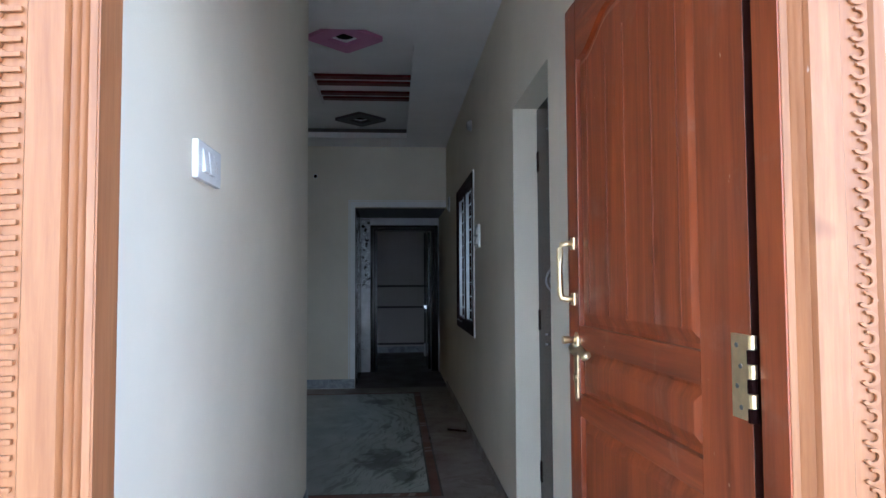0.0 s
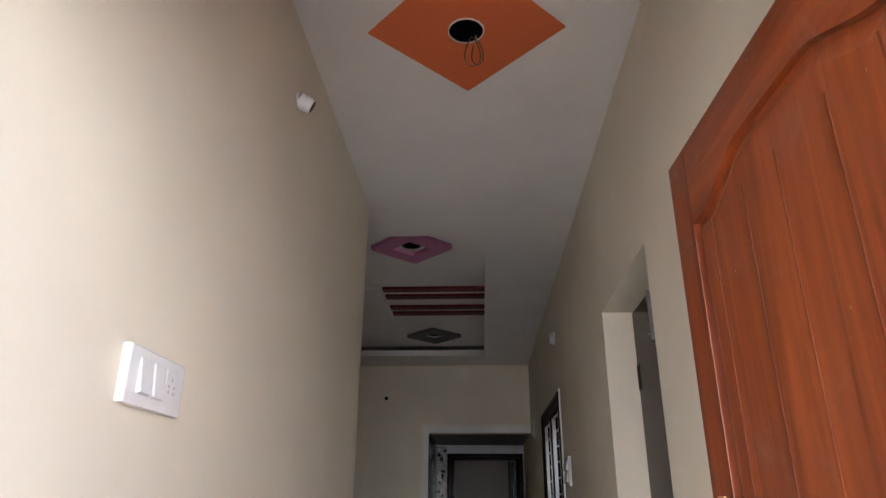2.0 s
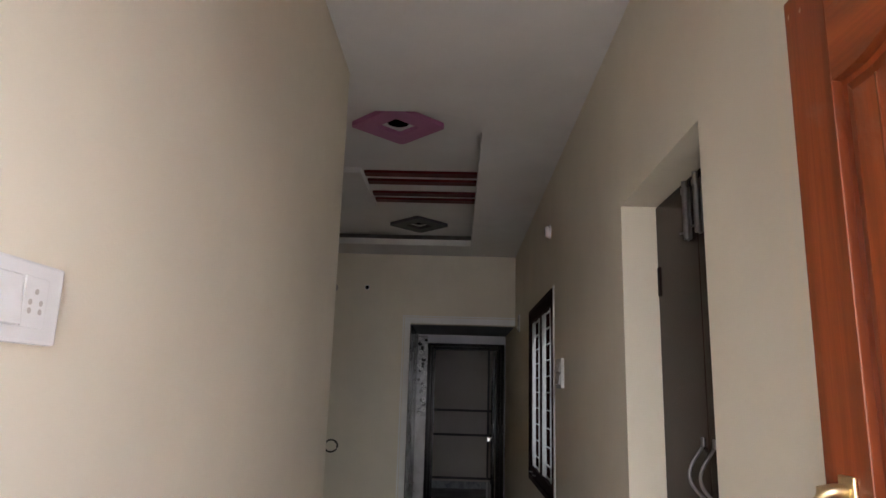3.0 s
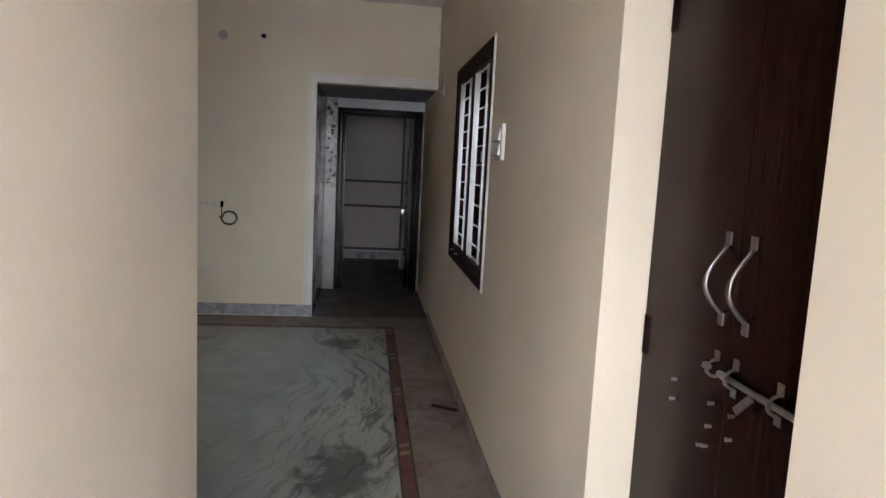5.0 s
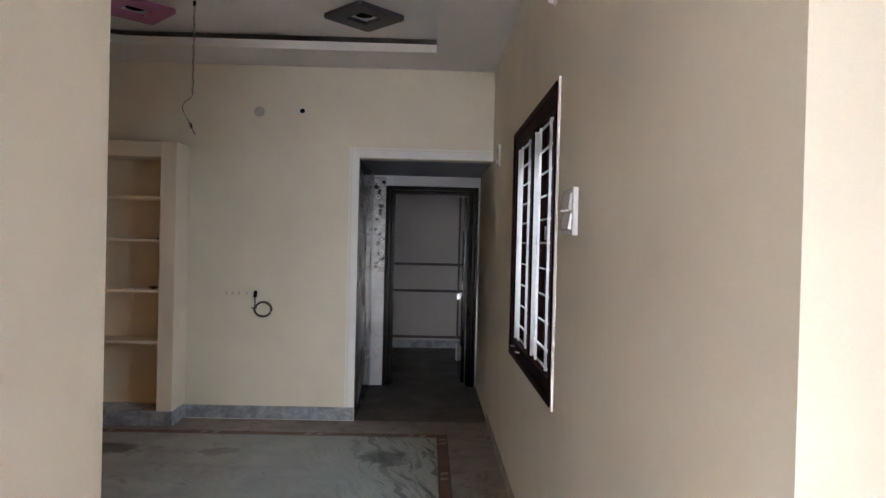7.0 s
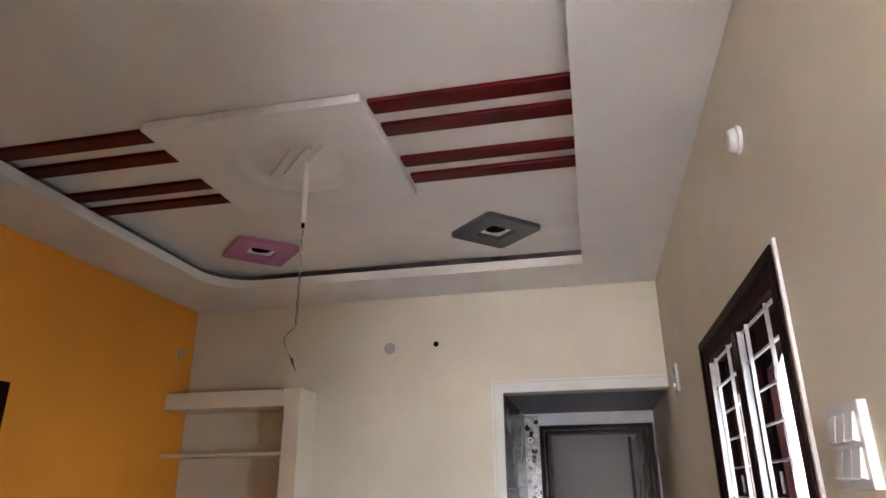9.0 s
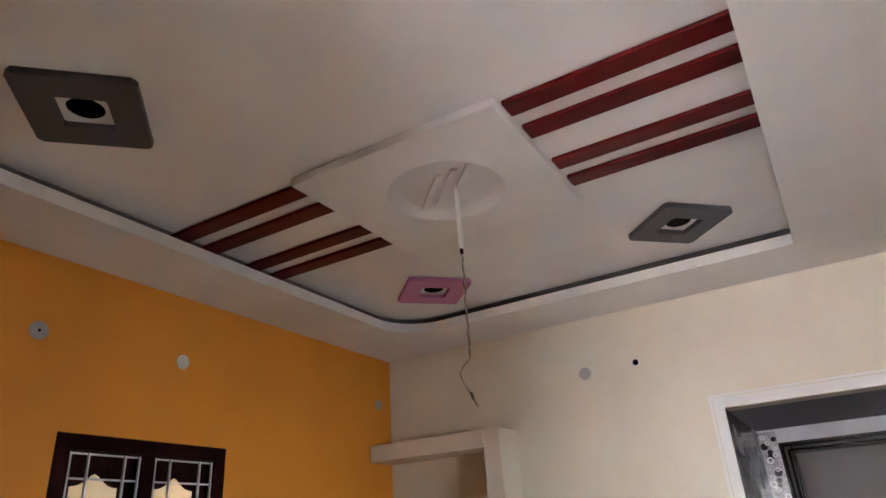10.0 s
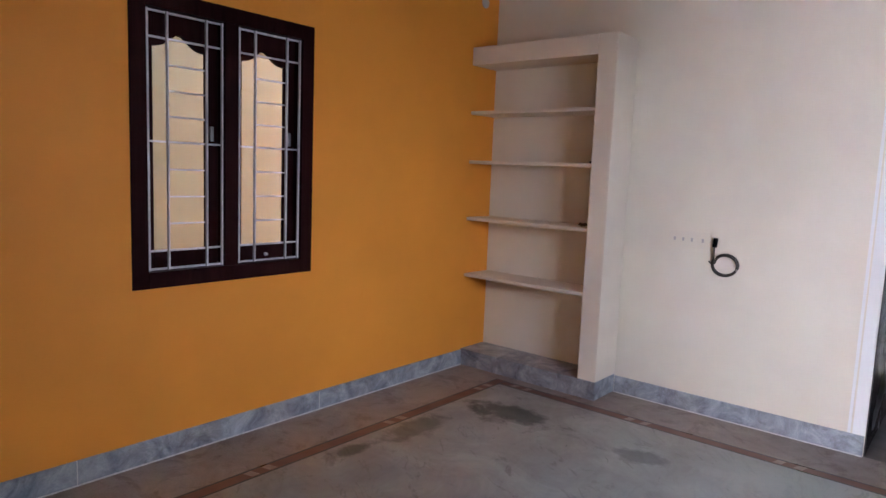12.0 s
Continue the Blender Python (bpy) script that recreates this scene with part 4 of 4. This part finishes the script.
fr3 = thing("door_frame_3", (0.18, YP, 0), "black polished wooden inner door frame", "door frame", kind="structure")
part("jamb", box(-0.284, -0.205, YP - 0.018, YP + 0.10, 0.001, 1.984), BLACK_WOOD, fr3, bevel=0.006)
part("jamb", box(0.560, 0.635, YP - 0.018, YP + 0.10, 0.001, 1.984), BLACK_WOOD, fr3, bevel=0.006)
part("head", box(-0.204, 0.559, YP - 0.018, YP + 0.10, 1.905, 1.984), BLACK_WOOD, fr3, bevel=0.006)
part("bead", box(-0.204, -0.190, YP + 0.03, YP + 0.10, 0.001, 1.904), BLACK_WOOD, fr3, bevel=0.003)
part("bead", box(0.546, 0.559, YP + 0.03, YP + 0.10, 0.001, 1.904), BLACK_WOOD, fr3, bevel=0.003)

for x in (-0.262, -0.226):
    part("moulding", rod((x, YP - 0.018, 0.002), (x, YP - 0.018, 1.962 if x < -0.25 else 1.926), 0.009, 12), BLACK_WOOD, fr3, smooth=True)
for x in (0.578, 0.613):
    part("moulding", rod((x, YP - 0.018, 0.002), (x, YP - 0.018, 1.962 if x > 0.6 else 1.926), 0.009, 12), BLACK_WOOD, fr3, smooth=True)
for z, x0, x1 in ((1.962, -0.262, 0.613), (1.926, -0.226, 0.578)):
    part("moulding", rod((x0, YP - 0.018, z), (x1, YP - 0.018, z), 0.009, 12), BLACK_WOOD, fr3, smooth=True)

d3 = thing("door_3", (0.53, YP + 0.12, 0), "open black polished inner door with chrome bolts", "door", kind="structure")
lf3 = part("leaf", box(0.505, 0.538, YP + 0.125, YP + 0.86, 0.01, 1.90), BLACK_WOOD, d3, bevel=0.003)
for z in (0.62, 1.30):
    part("leaf_panel", box(0.499, 0.5045, YP + 0.23, YP + 0.76, z - 0.26, z + 0.26), BLACK_WOOD, lf3, bevel=0.003)
part("latch", box(0.478, 0.504, YP + 0.80, YP + 0.845, 0.80, 0.86), CHROME, lf3, "bright chrome latch", bevel=0.003)
part("bolt", rod((0.485, YP + 0.81, 0.12), (0.485, YP + 0.81, 0.30), 0.010, 10), CHROME, lf3)
part("bolt_plate", box(0.497, 0.504, YP + 0.79, YP + 0.83, 0.11, 0.31), STEEL, lf3, bevel=0.001)

wp = thing("wall_panelling", (0.1, YB, 0), "pale wall panels edged with dark mouldings", "wall panel", kind="structure")
yb0 = YB - 0.016
for z in (0.150, 0.775, 1.135):
    part("rail_moulding", box(-0.95, 0.545, yb0, YB - 0.0005, z - 0.018, z + 0.018), GREY_PAINT, wp, bevel=0.003)
part("side_moulding", box(0.546, 0.582, yb0, YB - 0.0005, 0.132, 2.05), GREY_PAINT, wp, bevel=0.003)

# ---- built-in shelves in the hall corner ----
def built_in_shelf():
    s = thing("built_in_shelf", (-2.25, YF, 0), "cream plastered built-in corner shelves, nearly empty", "shelf")
    xf0, xf1, y0 = XO + 0.001, -1.742, 7.996
    part("plinth", box(xf0, xf1, y0, YF - 0.001, 0.001, 0.112), SKIRT, s, "blue-grey marble plinth", bevel=0.002)
    part("side_wall", box(-1.860, xf1, y0, YF - 0.001, 0.113, 2.134), SHELF_PAINT, s, bevel=0.004)
    part("top", box(xf0, -1.861, y0, YF - 0.001, 2.020, 2.134), SHELF_PAINT, s, bevel=0.004)
    for z in (0.625, 1.010, 1.389, 1.712):
        part("shelf_board", box(xf0, -1.8605, y0 + 0.006, YF - 0.001, z - 0.009, z + 0.012), SHELF_PAINT, s, bevel=0.003)


built_in_shelf()


def scrap(name, x, y, z, label, cat, n=5, size=0.03, seed=1, mat=None):
    rng = random.Random(seed)
    bm = bmesh.new()
    for k in range(n):
        p = Vector((x + rng.uniform(-1, 1) * size, y + rng.uniform(-1, 1) * size * 0.6, z + 0.009))
        q = [p + Vector((rng.uniform(-1, 1), rng.uniform(-1, 1), rng.uniform(0, 0.5) if j else 0)) * size * 0.5 for j in range(4)]
        tube(q, 0.007, 6, bm)
    lo = min(v.co.z for v in bm.verts)
    bmesh.ops.translate(bm, verts=bm.verts, vec=(0, 0, z - lo))
    return solo(name, bm, mat or CABLE_MAT, label, cat)


scrap("cable_scrap", -1.925, 8.09, 1.0222, "crumpled dark scrap of cable on a shelf", "cable", 6, 0.04, 3)
scrap("cable_scrap", -1.885, 8.05, 1.4012, "small dark scrap of cable on a shelf", "cable", 2, 0.012, 5)

# ---- ceiling ornaments ----
def diamond(cx, cy, z, r, mat, label, hole=0.062, inner=0.115, thick=0.028):
    o = thing("ceiling_diamond", (cx, cy, z), label, "ceiling ornament", kind="structure", group="ceiling diamonds")
    n = 16

    def sq(k, rr=0.02):
        # a square standing on its corner, with slightly rounded corners
        pts = []
        for q in range(4):
            a = q * math.pi / 2
            for j in range(4):
                b = a + (j - 1.5) * 0.06
                pts.append((cx + k * math.cos(a) * (1 - 0.01) + 0.0 + k * 0.05 * (math.cos(b) - math.cos(a)) - k * math.sin(a) * (j - 1.5) * 0.03, cy + k * math.sin(a) * (1 - 0.01) + k * 0.05 * (math.sin(b) - math.sin(a)) + k * math.cos(a) * (j - 1.5) * 0.03))
        return pts
    part("border", ring(sq(r), sq(inner), on_z(z, -1), thick), mat, o, bevel=0.003)
    circ = [(cx + hole * math.cos(i * math.tau / n - math.pi / 2 * 0 - 0.589), cy + hole * math.sin(i * math.tau / n - 0.589)) for i in range(n)]
    part("inner_plate", ring(sq(inner * 0.995), circ, on_z(z, -1), 0.004), CEIL, o)
    # No opening is cut; a black disc paints the hole's dark inside.
    part("hole", prism(disc_pts(cx, cy, hole * 0.999, 20), on_z(z, -1), 0.001), BLACK, o, "black disc for the shade inside the lamp hole")
    return o


diamond(-0.302, 7.362, HT - 0.0005, 0.262, GREY_PAINT, "charcoal painted diamond lamp surround on the ceiling")
diamond(-1.787, 7.362, HT - 0.0005, 0.262, PINK_PAINT, "pink painted diamond lamp surround on the ceiling")
diamond(-1.785, 5.100, HT - 0.0005, 0.262, GREY_PAINT, "charcoal painted diamond lamp surround on the ceiling")
diamond(-0.292, 5.085, HT - 0.0005, 0.262, PINK_PAINT, "pink painted diamond lamp surround on the ceiling")
OD = (0.106, 2.945)
dm = thing("ceiling_diamond", (*OD, H), "flat orange painted diamond round an open lamp hole", "ceiling ornament", kind="structure")
part("painted_face", prism([(OD[0] + 0.325, OD[1]), (OD[0], OD[1] + 0.335), (OD[0] - 0.325, OD[1]), (OD[0], OD[1] - 0.335)], on_z(H - 0.0005, -1), 0.004), ORANGE_PAINT, dm)
# Black disc in place of depth: the hole's shade as colour.
part("hole", prism(disc_pts(OD[0], OD[1], 0.057), on_z(H - 0.0046, -1), 0.0012), BLACK, dm, "black disc for the shade inside the lamp hole")
part("hole_rim", ring(disc_pts(OD[0], OD[1], 0.060), disc_pts(OD[0], OD[1], 0.0565), on_z(H - 0.0046, -1), 0.005), CEIL, dm)
for lean, drop, wide in ((-0.006, 0.118, 0.030), (0.010, 0.100, 0.022)):
    loop = []
    for k in range(25):
        a = k / 24 * math.tau
        loop.append((OD[0] + 0.026 + lean + wide * math.sin(a) * (1 - 0.45 * math.cos(a)) * 0.8, OD[1] + 0.040 + lean, H - 0.004 - drop * (1 - math.cos(a)) / 2))
    part("wire_loop", tube(loop, 0.0021, 6), WIRE_MAT, dm, "looped brown wire", smooth=True)
part("wire_tail", tube([(OD[0] + 0.030, OD[1] + 0.02, H - 0.001), (OD[0] + 0.034, OD[1] + 0.035, H - 0.012), (OD[0] + 0.026, OD[1] + 0.04, H - 0.034)], 0.0021, 6), SWITCH_GREY, dm)

PX0, PX1, PY0, PY1, PZ = -1.560, -0.612, 5.862, 6.735, HT - 0.040
med = thing("ceiling_medallion", (-1.07, 6.30, PZ), "white raised square ceiling panel with a sunk round medallion", "ceiling ornament", kind="structure")


def square_loop(x0, x1, y0, y1, n=32, c=(-1.07, 6.31)):
    pts = []
    for i in range(n):
        a = i * math.tau / n
        dx, dy = math.cos(a), math.sin(a)
        ks = []
        if abs(dx) > 1e-6:
            ks.append(((x1 if dx > 0 else x0) - c[0]) / dx)
        if abs(dy) > 1e-6:
            ks.append(((y1 if dy > 0 else y0) - c[1]) / dy)
        pts.append((c[0] + dx * min(ks), c[1] + dy * min(ks)))
    # snap the nearest points to the corners
    for cx in (x0, x1):
        for cy in (y0, y1):
            k = min(range(n), key=lambda i: (pts[i][0] - cx) ** 2 + (pts[i][1] - cy) ** 2)
            pts[k] = (cx, cy)
    return pts


part("panel", ring(square_loop(PX0, PX1, PY0, PY1), disc_pts(-1.07, 6.31, 0.256, 32), on_z(HT - 0.0005, -1), HT - PZ), CEIL, med, bevel=0.006)
dish = bmesh.new()
rows = [[dish.verts.new((-1.07 + r * math.cos(k * math.tau / 40), 6.31 + r * math.sin(k * math.tau / 40), z)) for k in range(40)] for r, z in ((0.2558, PZ + 0.002), (0.246, PZ + 0.012), (0.228, HT - 0.010), (0.20, HT - 0.004), (0.03, HT - 0.003))]
for a, b in zip(rows, rows[1:]):
    for k in range(40):
        dish.faces.new((a[k], a[(k + 1) % 40], b[(k + 1) % 40], b[k]))
dish.faces.new(rows[-1])
part("rose", dish, CEIL, med, smooth=True)
for off in (-0.075, 0.0, 0.075):
    part("rose_ridge", prism([(-1.07 + off - 0.115, 6.31 + 0.10), (-1.07 + off - 0.095, 6.31 + 0.118), (-1.07 + off + 0.115, 6.31 - 0.10), (-1.07 + off + 0.095, 6.31 - 0.118)], on_z(HT - 0.0035, -1), 0.016), CEIL, med, bevel=0.003)

for ya, yb in ((5.905, 5.998), (6.085, 6.178), (6.378, 6.466), (6.552, 6.640)):
    for x0, x1 in ((PX1 + 0.012, TX1 + 0.16), (TX0 - 0.16, PX0 - 0.001)):
        bm = box(x0, x1, ya, yb, HT - 0.020, HT - 0.0005)
        solo("ceiling_strip", bm, RED_STRIP, "glossy maroon strip across the white ceiling tray", "ceiling ornament", group="maroon ceiling strips", kind="structure", bevel=0.006)

# fan pipe and hanging wire
fan = thing("fan_pipe", (-1.03, 6.33, HT), "thin white fan pipe with a dangling wire", "fan pipe")
part("pipe", rod((-1.03, 6.33, HT - 0.001), (-1.028, 6.33, 2.592), 0.0115, 12), WHITE_TRIM, fan)
part("clip", rod((-1.028, 6.33, 2.600), (-1.028, 6.33, 2.570), 0.008, 8), DARK_STEEL, fan)
for ph in (0, math.pi):
    pts = []
    for k in range(61):
        t = k / 60
        z = 2.585 - t * 0.455
        pts.append((-1.028 + 0.0035 * math.cos(t * 40 + ph), 6.33 + 0.0035 * math.sin(t * 40 + ph), z))
    pts += [(-1.034, 6.33, 2.118), (-1.062, 6.33, 2.096), (-1.078, 6.33, 2.072), (-1.072, 6.33, 2.045), (-1.052, 6.33, 2.010), (-1.038, 6.33 + 0.004 * math.cos(ph), 1.985), (-1.022, 6.33 + 0.006 * math.cos(ph), 1.955), (-1.009, 6.33 + 0.010 * math.cos(ph), 1.932)]
    part("wire", tube(pts, 0.0022, 6), WIRE_MAT if ph else SWITCH_GREY, fan, smooth=True)
part("tape", rod((-1.036, 6.33, 1.990), (-1.030, 6.33, 1.965), 0.006, 8), CABLE_MAT, fan)

# ---- switches, plates and caps ----
def on_left(y, z, d):
    return Vector((XL + d, y, z))


def plate_left():
    y0, y1, z0, z1 = 2.205, 2.410, 1.474, 1.568
    s = thing("switch_board", (XL, (y0 + y1) / 2, z0), "white modular switch plate with two rockers and a socket", "switch board")
    bm = box(XL, XL + 0.0160, y0 + 0.001, y1 - 0.001, z0, z1)
    part("plate", bm, SWITCH, s, bevel=0.004)
    w = (y1 - y0 - 0.06) / 3
    for k in range(2):
        a = y0 + 0.030 + k * w
        bm = bmesh.new()
        sec = [(XL + 0.0161, z0 + 0.018), (XL + 0.025, z0 + 0.020), (XL + 0.019, z1 - 0.019), (XL + 0.0161, z1 - 0.018)]
        prism(sec, lambda u, v, t, a=a: Vector((u, a + 0.004 + t * (w - 0.008), v)), 1, bm)
        part("rocker", bm, SWITCH, s, bevel=0.0015)
    a = y0 + 0.030 + 2 * w
    so = part("socket", box(XL + 0.0161, XL + 0.0185, a + 0.003, a + w - 0.003, z0 + 0.018, z1 - 0.018), SWITCH, s, bevel=0.001)
    for u, v in ((0.3, 0.3), (0.7, 0.3), (0.3, 0.5), (0.7, 0.5), (0.5, 0.75)):
        y, z = a + w * u, z0 + 0.022 + (z1 - z0 - 0.044) * v
        part("pin_hole", rod((XL + 0.0184, y, z), (XL + 0.0189, y, z), 0.0036, 8), SWITCH_GREY, so)


plate_left()


def plate_right():
    y0, y1, z0, z1 = 5.205, 5.385, 1.462, 1.622
    s = thing("switch_board", (XR, (y0 + y1) / 2, z0), "white modular switch plate with six rockers beside the window", "switch board")
    part("plate", box(XR - 0.018, XR, y0, y1, z0, z1), SWITCH, s, bevel=0.003)
    for j in range(2):
        for k in range(3):
            a = y0 + 0.018 + k * 0.049
            c = z0 + 0.018 + j * 0.066
            sec = [(XR - 0.0181, c), (XR - 0.031, c + 0.004), (XR - 0.022, c + 0.056), (XR - 0.0181, c + 0.056)]
            part("rocker", prism(sec, lambda u, v, t, a=a: Vector((u, a + t * 0.044, v)), 1), SWITCH, s, bevel=0.0015)


plate_right()
sp = thing("switch_board", (XR, 7.785, 2.0), "small white plate high on the passage wall", "switch board")
part("plate", box(XR - 0.014, XR, 7.735, 7.835, 1.985, 2.140), SWITCH, sp, bevel=0.003)
part("knob", rod((XR - 0.014, 7.785, 2.02), (XR - 0.028, 7.785, 2.02), 0.016, 12), SWITCH, sp, bevel=0.002)
part("slot", box(XR - 0.0155, XR - 0.0142, 7.772, 7.798, 2.085, 2.11), BLACK, sp)

cap = thing("lamp_holder", (XR, 5.70, 2.442), "white batten lamp holder on the cream wall", "lamp holder")
part("base", rod((XR, 5.70, 2.442), (XR - 0.012, 5.70, 2.442), 0.044, 24), SWITCH, cap, bevel=0.003)
part("cap", rod((XR - 0.012, 5.70, 2.442), (XR - 0.036, 5.70, 2.440), 0.041, 24, 0.030), SWITCH, cap, bevel=0.007, smooth=True)

hol = thing("lamp_holder", (XL, 2.960, 2.525), "white angled lamp holder with an open dark socket", "lamp holder")
part("base", rod((XL, 2.950, 2.536), (XL + 0.008, 2.950, 2.536), 0.028, 20), SWITCH, hol, bevel=0.003)
part("neck", rod((XL + 0.004, 2.950, 2.536), (XL + 0.042, 2.964, 2.518), 0.029, 24, 0.024), SWITCH, hol, bevel=0.004, smooth=True)
part("socket_mouth", rod((XL + 0.0415, 2.9638, 2.5183), (XL + 0.0435, 2.9646, 2.5173), 0.020, 20), SOCKET_RED, hol, "dark red socket mouth")
part("screw_slot", box(XL + 0.030, XL + 0.034, 2.926, 2.936, 2.534, 2.538), SWITCH_GREY, hol)


def wall_disc(name, p, n, r, mat, label, dot=False):
    p, n = Vector(p), Vector(n)
    o = thing(name, p, label, "wall cap")
    part("disc", rod(p, p + n * 0.006, r, 24), mat, o, bevel=0.0015)
    if dot:
        part("centre", rod(p + n * 0.006, p + n * 0.008, r * 0.16, 10), DARK_STEEL, o)


wall_disc("junction_cap", (XO, 5.590, 2.434), (1, 0, 0), 0.042, SWITCH_GREY, "grey round junction cap on the orange wall", True)
wall_disc("junction_cap", (XO, 6.352, 2.436), (1, 0, 0), 0.038, SWITCH, "white round lamp cap on the orange wall")
wall_disc("junction_cap", (XO, 8.105, 2.441), (1, 0, 0), 0.036, SWITCH_GREY, "grey round junction cap near the corner")
wall_disc("junction_cap", (-1.206, YF, 2.428), (0, -1, 0), 0.040, SWITCH_GREY, "grey round junction cap on the cream wall")
hl = thing("junction_hole", (-0.868, YF, 2.441), "small conduit hole in the wall, its dark inside a black disc", "conduit hole", kind="structure")
part("hole_rim", ring(disc_pts(-0.868, 2.441, 0.027), disc_pts(-0.868, 2.441, 0.020), on_y(YF - 0.0005, -1), 0.004), WHITE_TRIM, hl)
# The conduit's dark inside is a flat black disc.
part("hole", prism(disc_pts(-0.868, 2.441, 0.020), on_y(YF - 0.0005, -1), 0.0015), BLACK, hl)

tv = thing("socket_plate", (-1.35, YF, 0.95), "flush cream blank plate with small slots", "socket plate")
part("plate", box(-1.465, -1.235, YF - 0.004, YF - 0.0003, 0.945, 1.040), CREAM, tv, bevel=0.001)
for x in (-1.434, -1.385, -1.336, -1.275):
    part("slot", box(x - 0.006, x + 0.006, YF - 0.0052, YF - 0.0041, 0.982, 1.002), SWITCH_GREY, tv)
cb = thing("cable_coil", (-1.19, YF, 0.86), "dark cable coiled in a loop on the cream wall", "cable")
pts = [(-1.205, YF - 0.001, 1.000), (-1.205, YF - 0.012, 0.985), (-1.206, YF - 0.016, 0.955), (-1.204, YF - 0.018, 0.92)]
for k in range(0, 40):
    a = radians(155 + k * 19)
    r = 0.068 - 0.0004 * k
    pts.append((-1.140 + r * math.cos(a) * 1.05, YF - 0.016 - 0.010 * math.sin(k * 0.4), 0.872 + r * 0.95 * math.sin(a)))
pts += [(-1.215, YF - 0.02, 0.872), (-1.228, YF - 0.022, 0.885)]
part("cable", tube(pts, 0.0048, 8), CABLE_MAT, cb, smooth=True)
part("plug_end", rod((-1.205, YF - 0.002, 1.012), (-1.205, YF - 0.016, 0.965), 0.013, 10), BLACK, cb)

# ---- loose bits on the floor ----
solo("stick", rod((0.478, 6.047, 0.009), (0.622, 5.965, 0.009), 0.009, 7), STICK, "short dry brown stick lying on the floor", "stick")
scrap("floor_scrap", -0.856, 5.828, 0.0, "tiny dark scrap lying on the marble", "debris", 2, 0.018, 8, STICK)
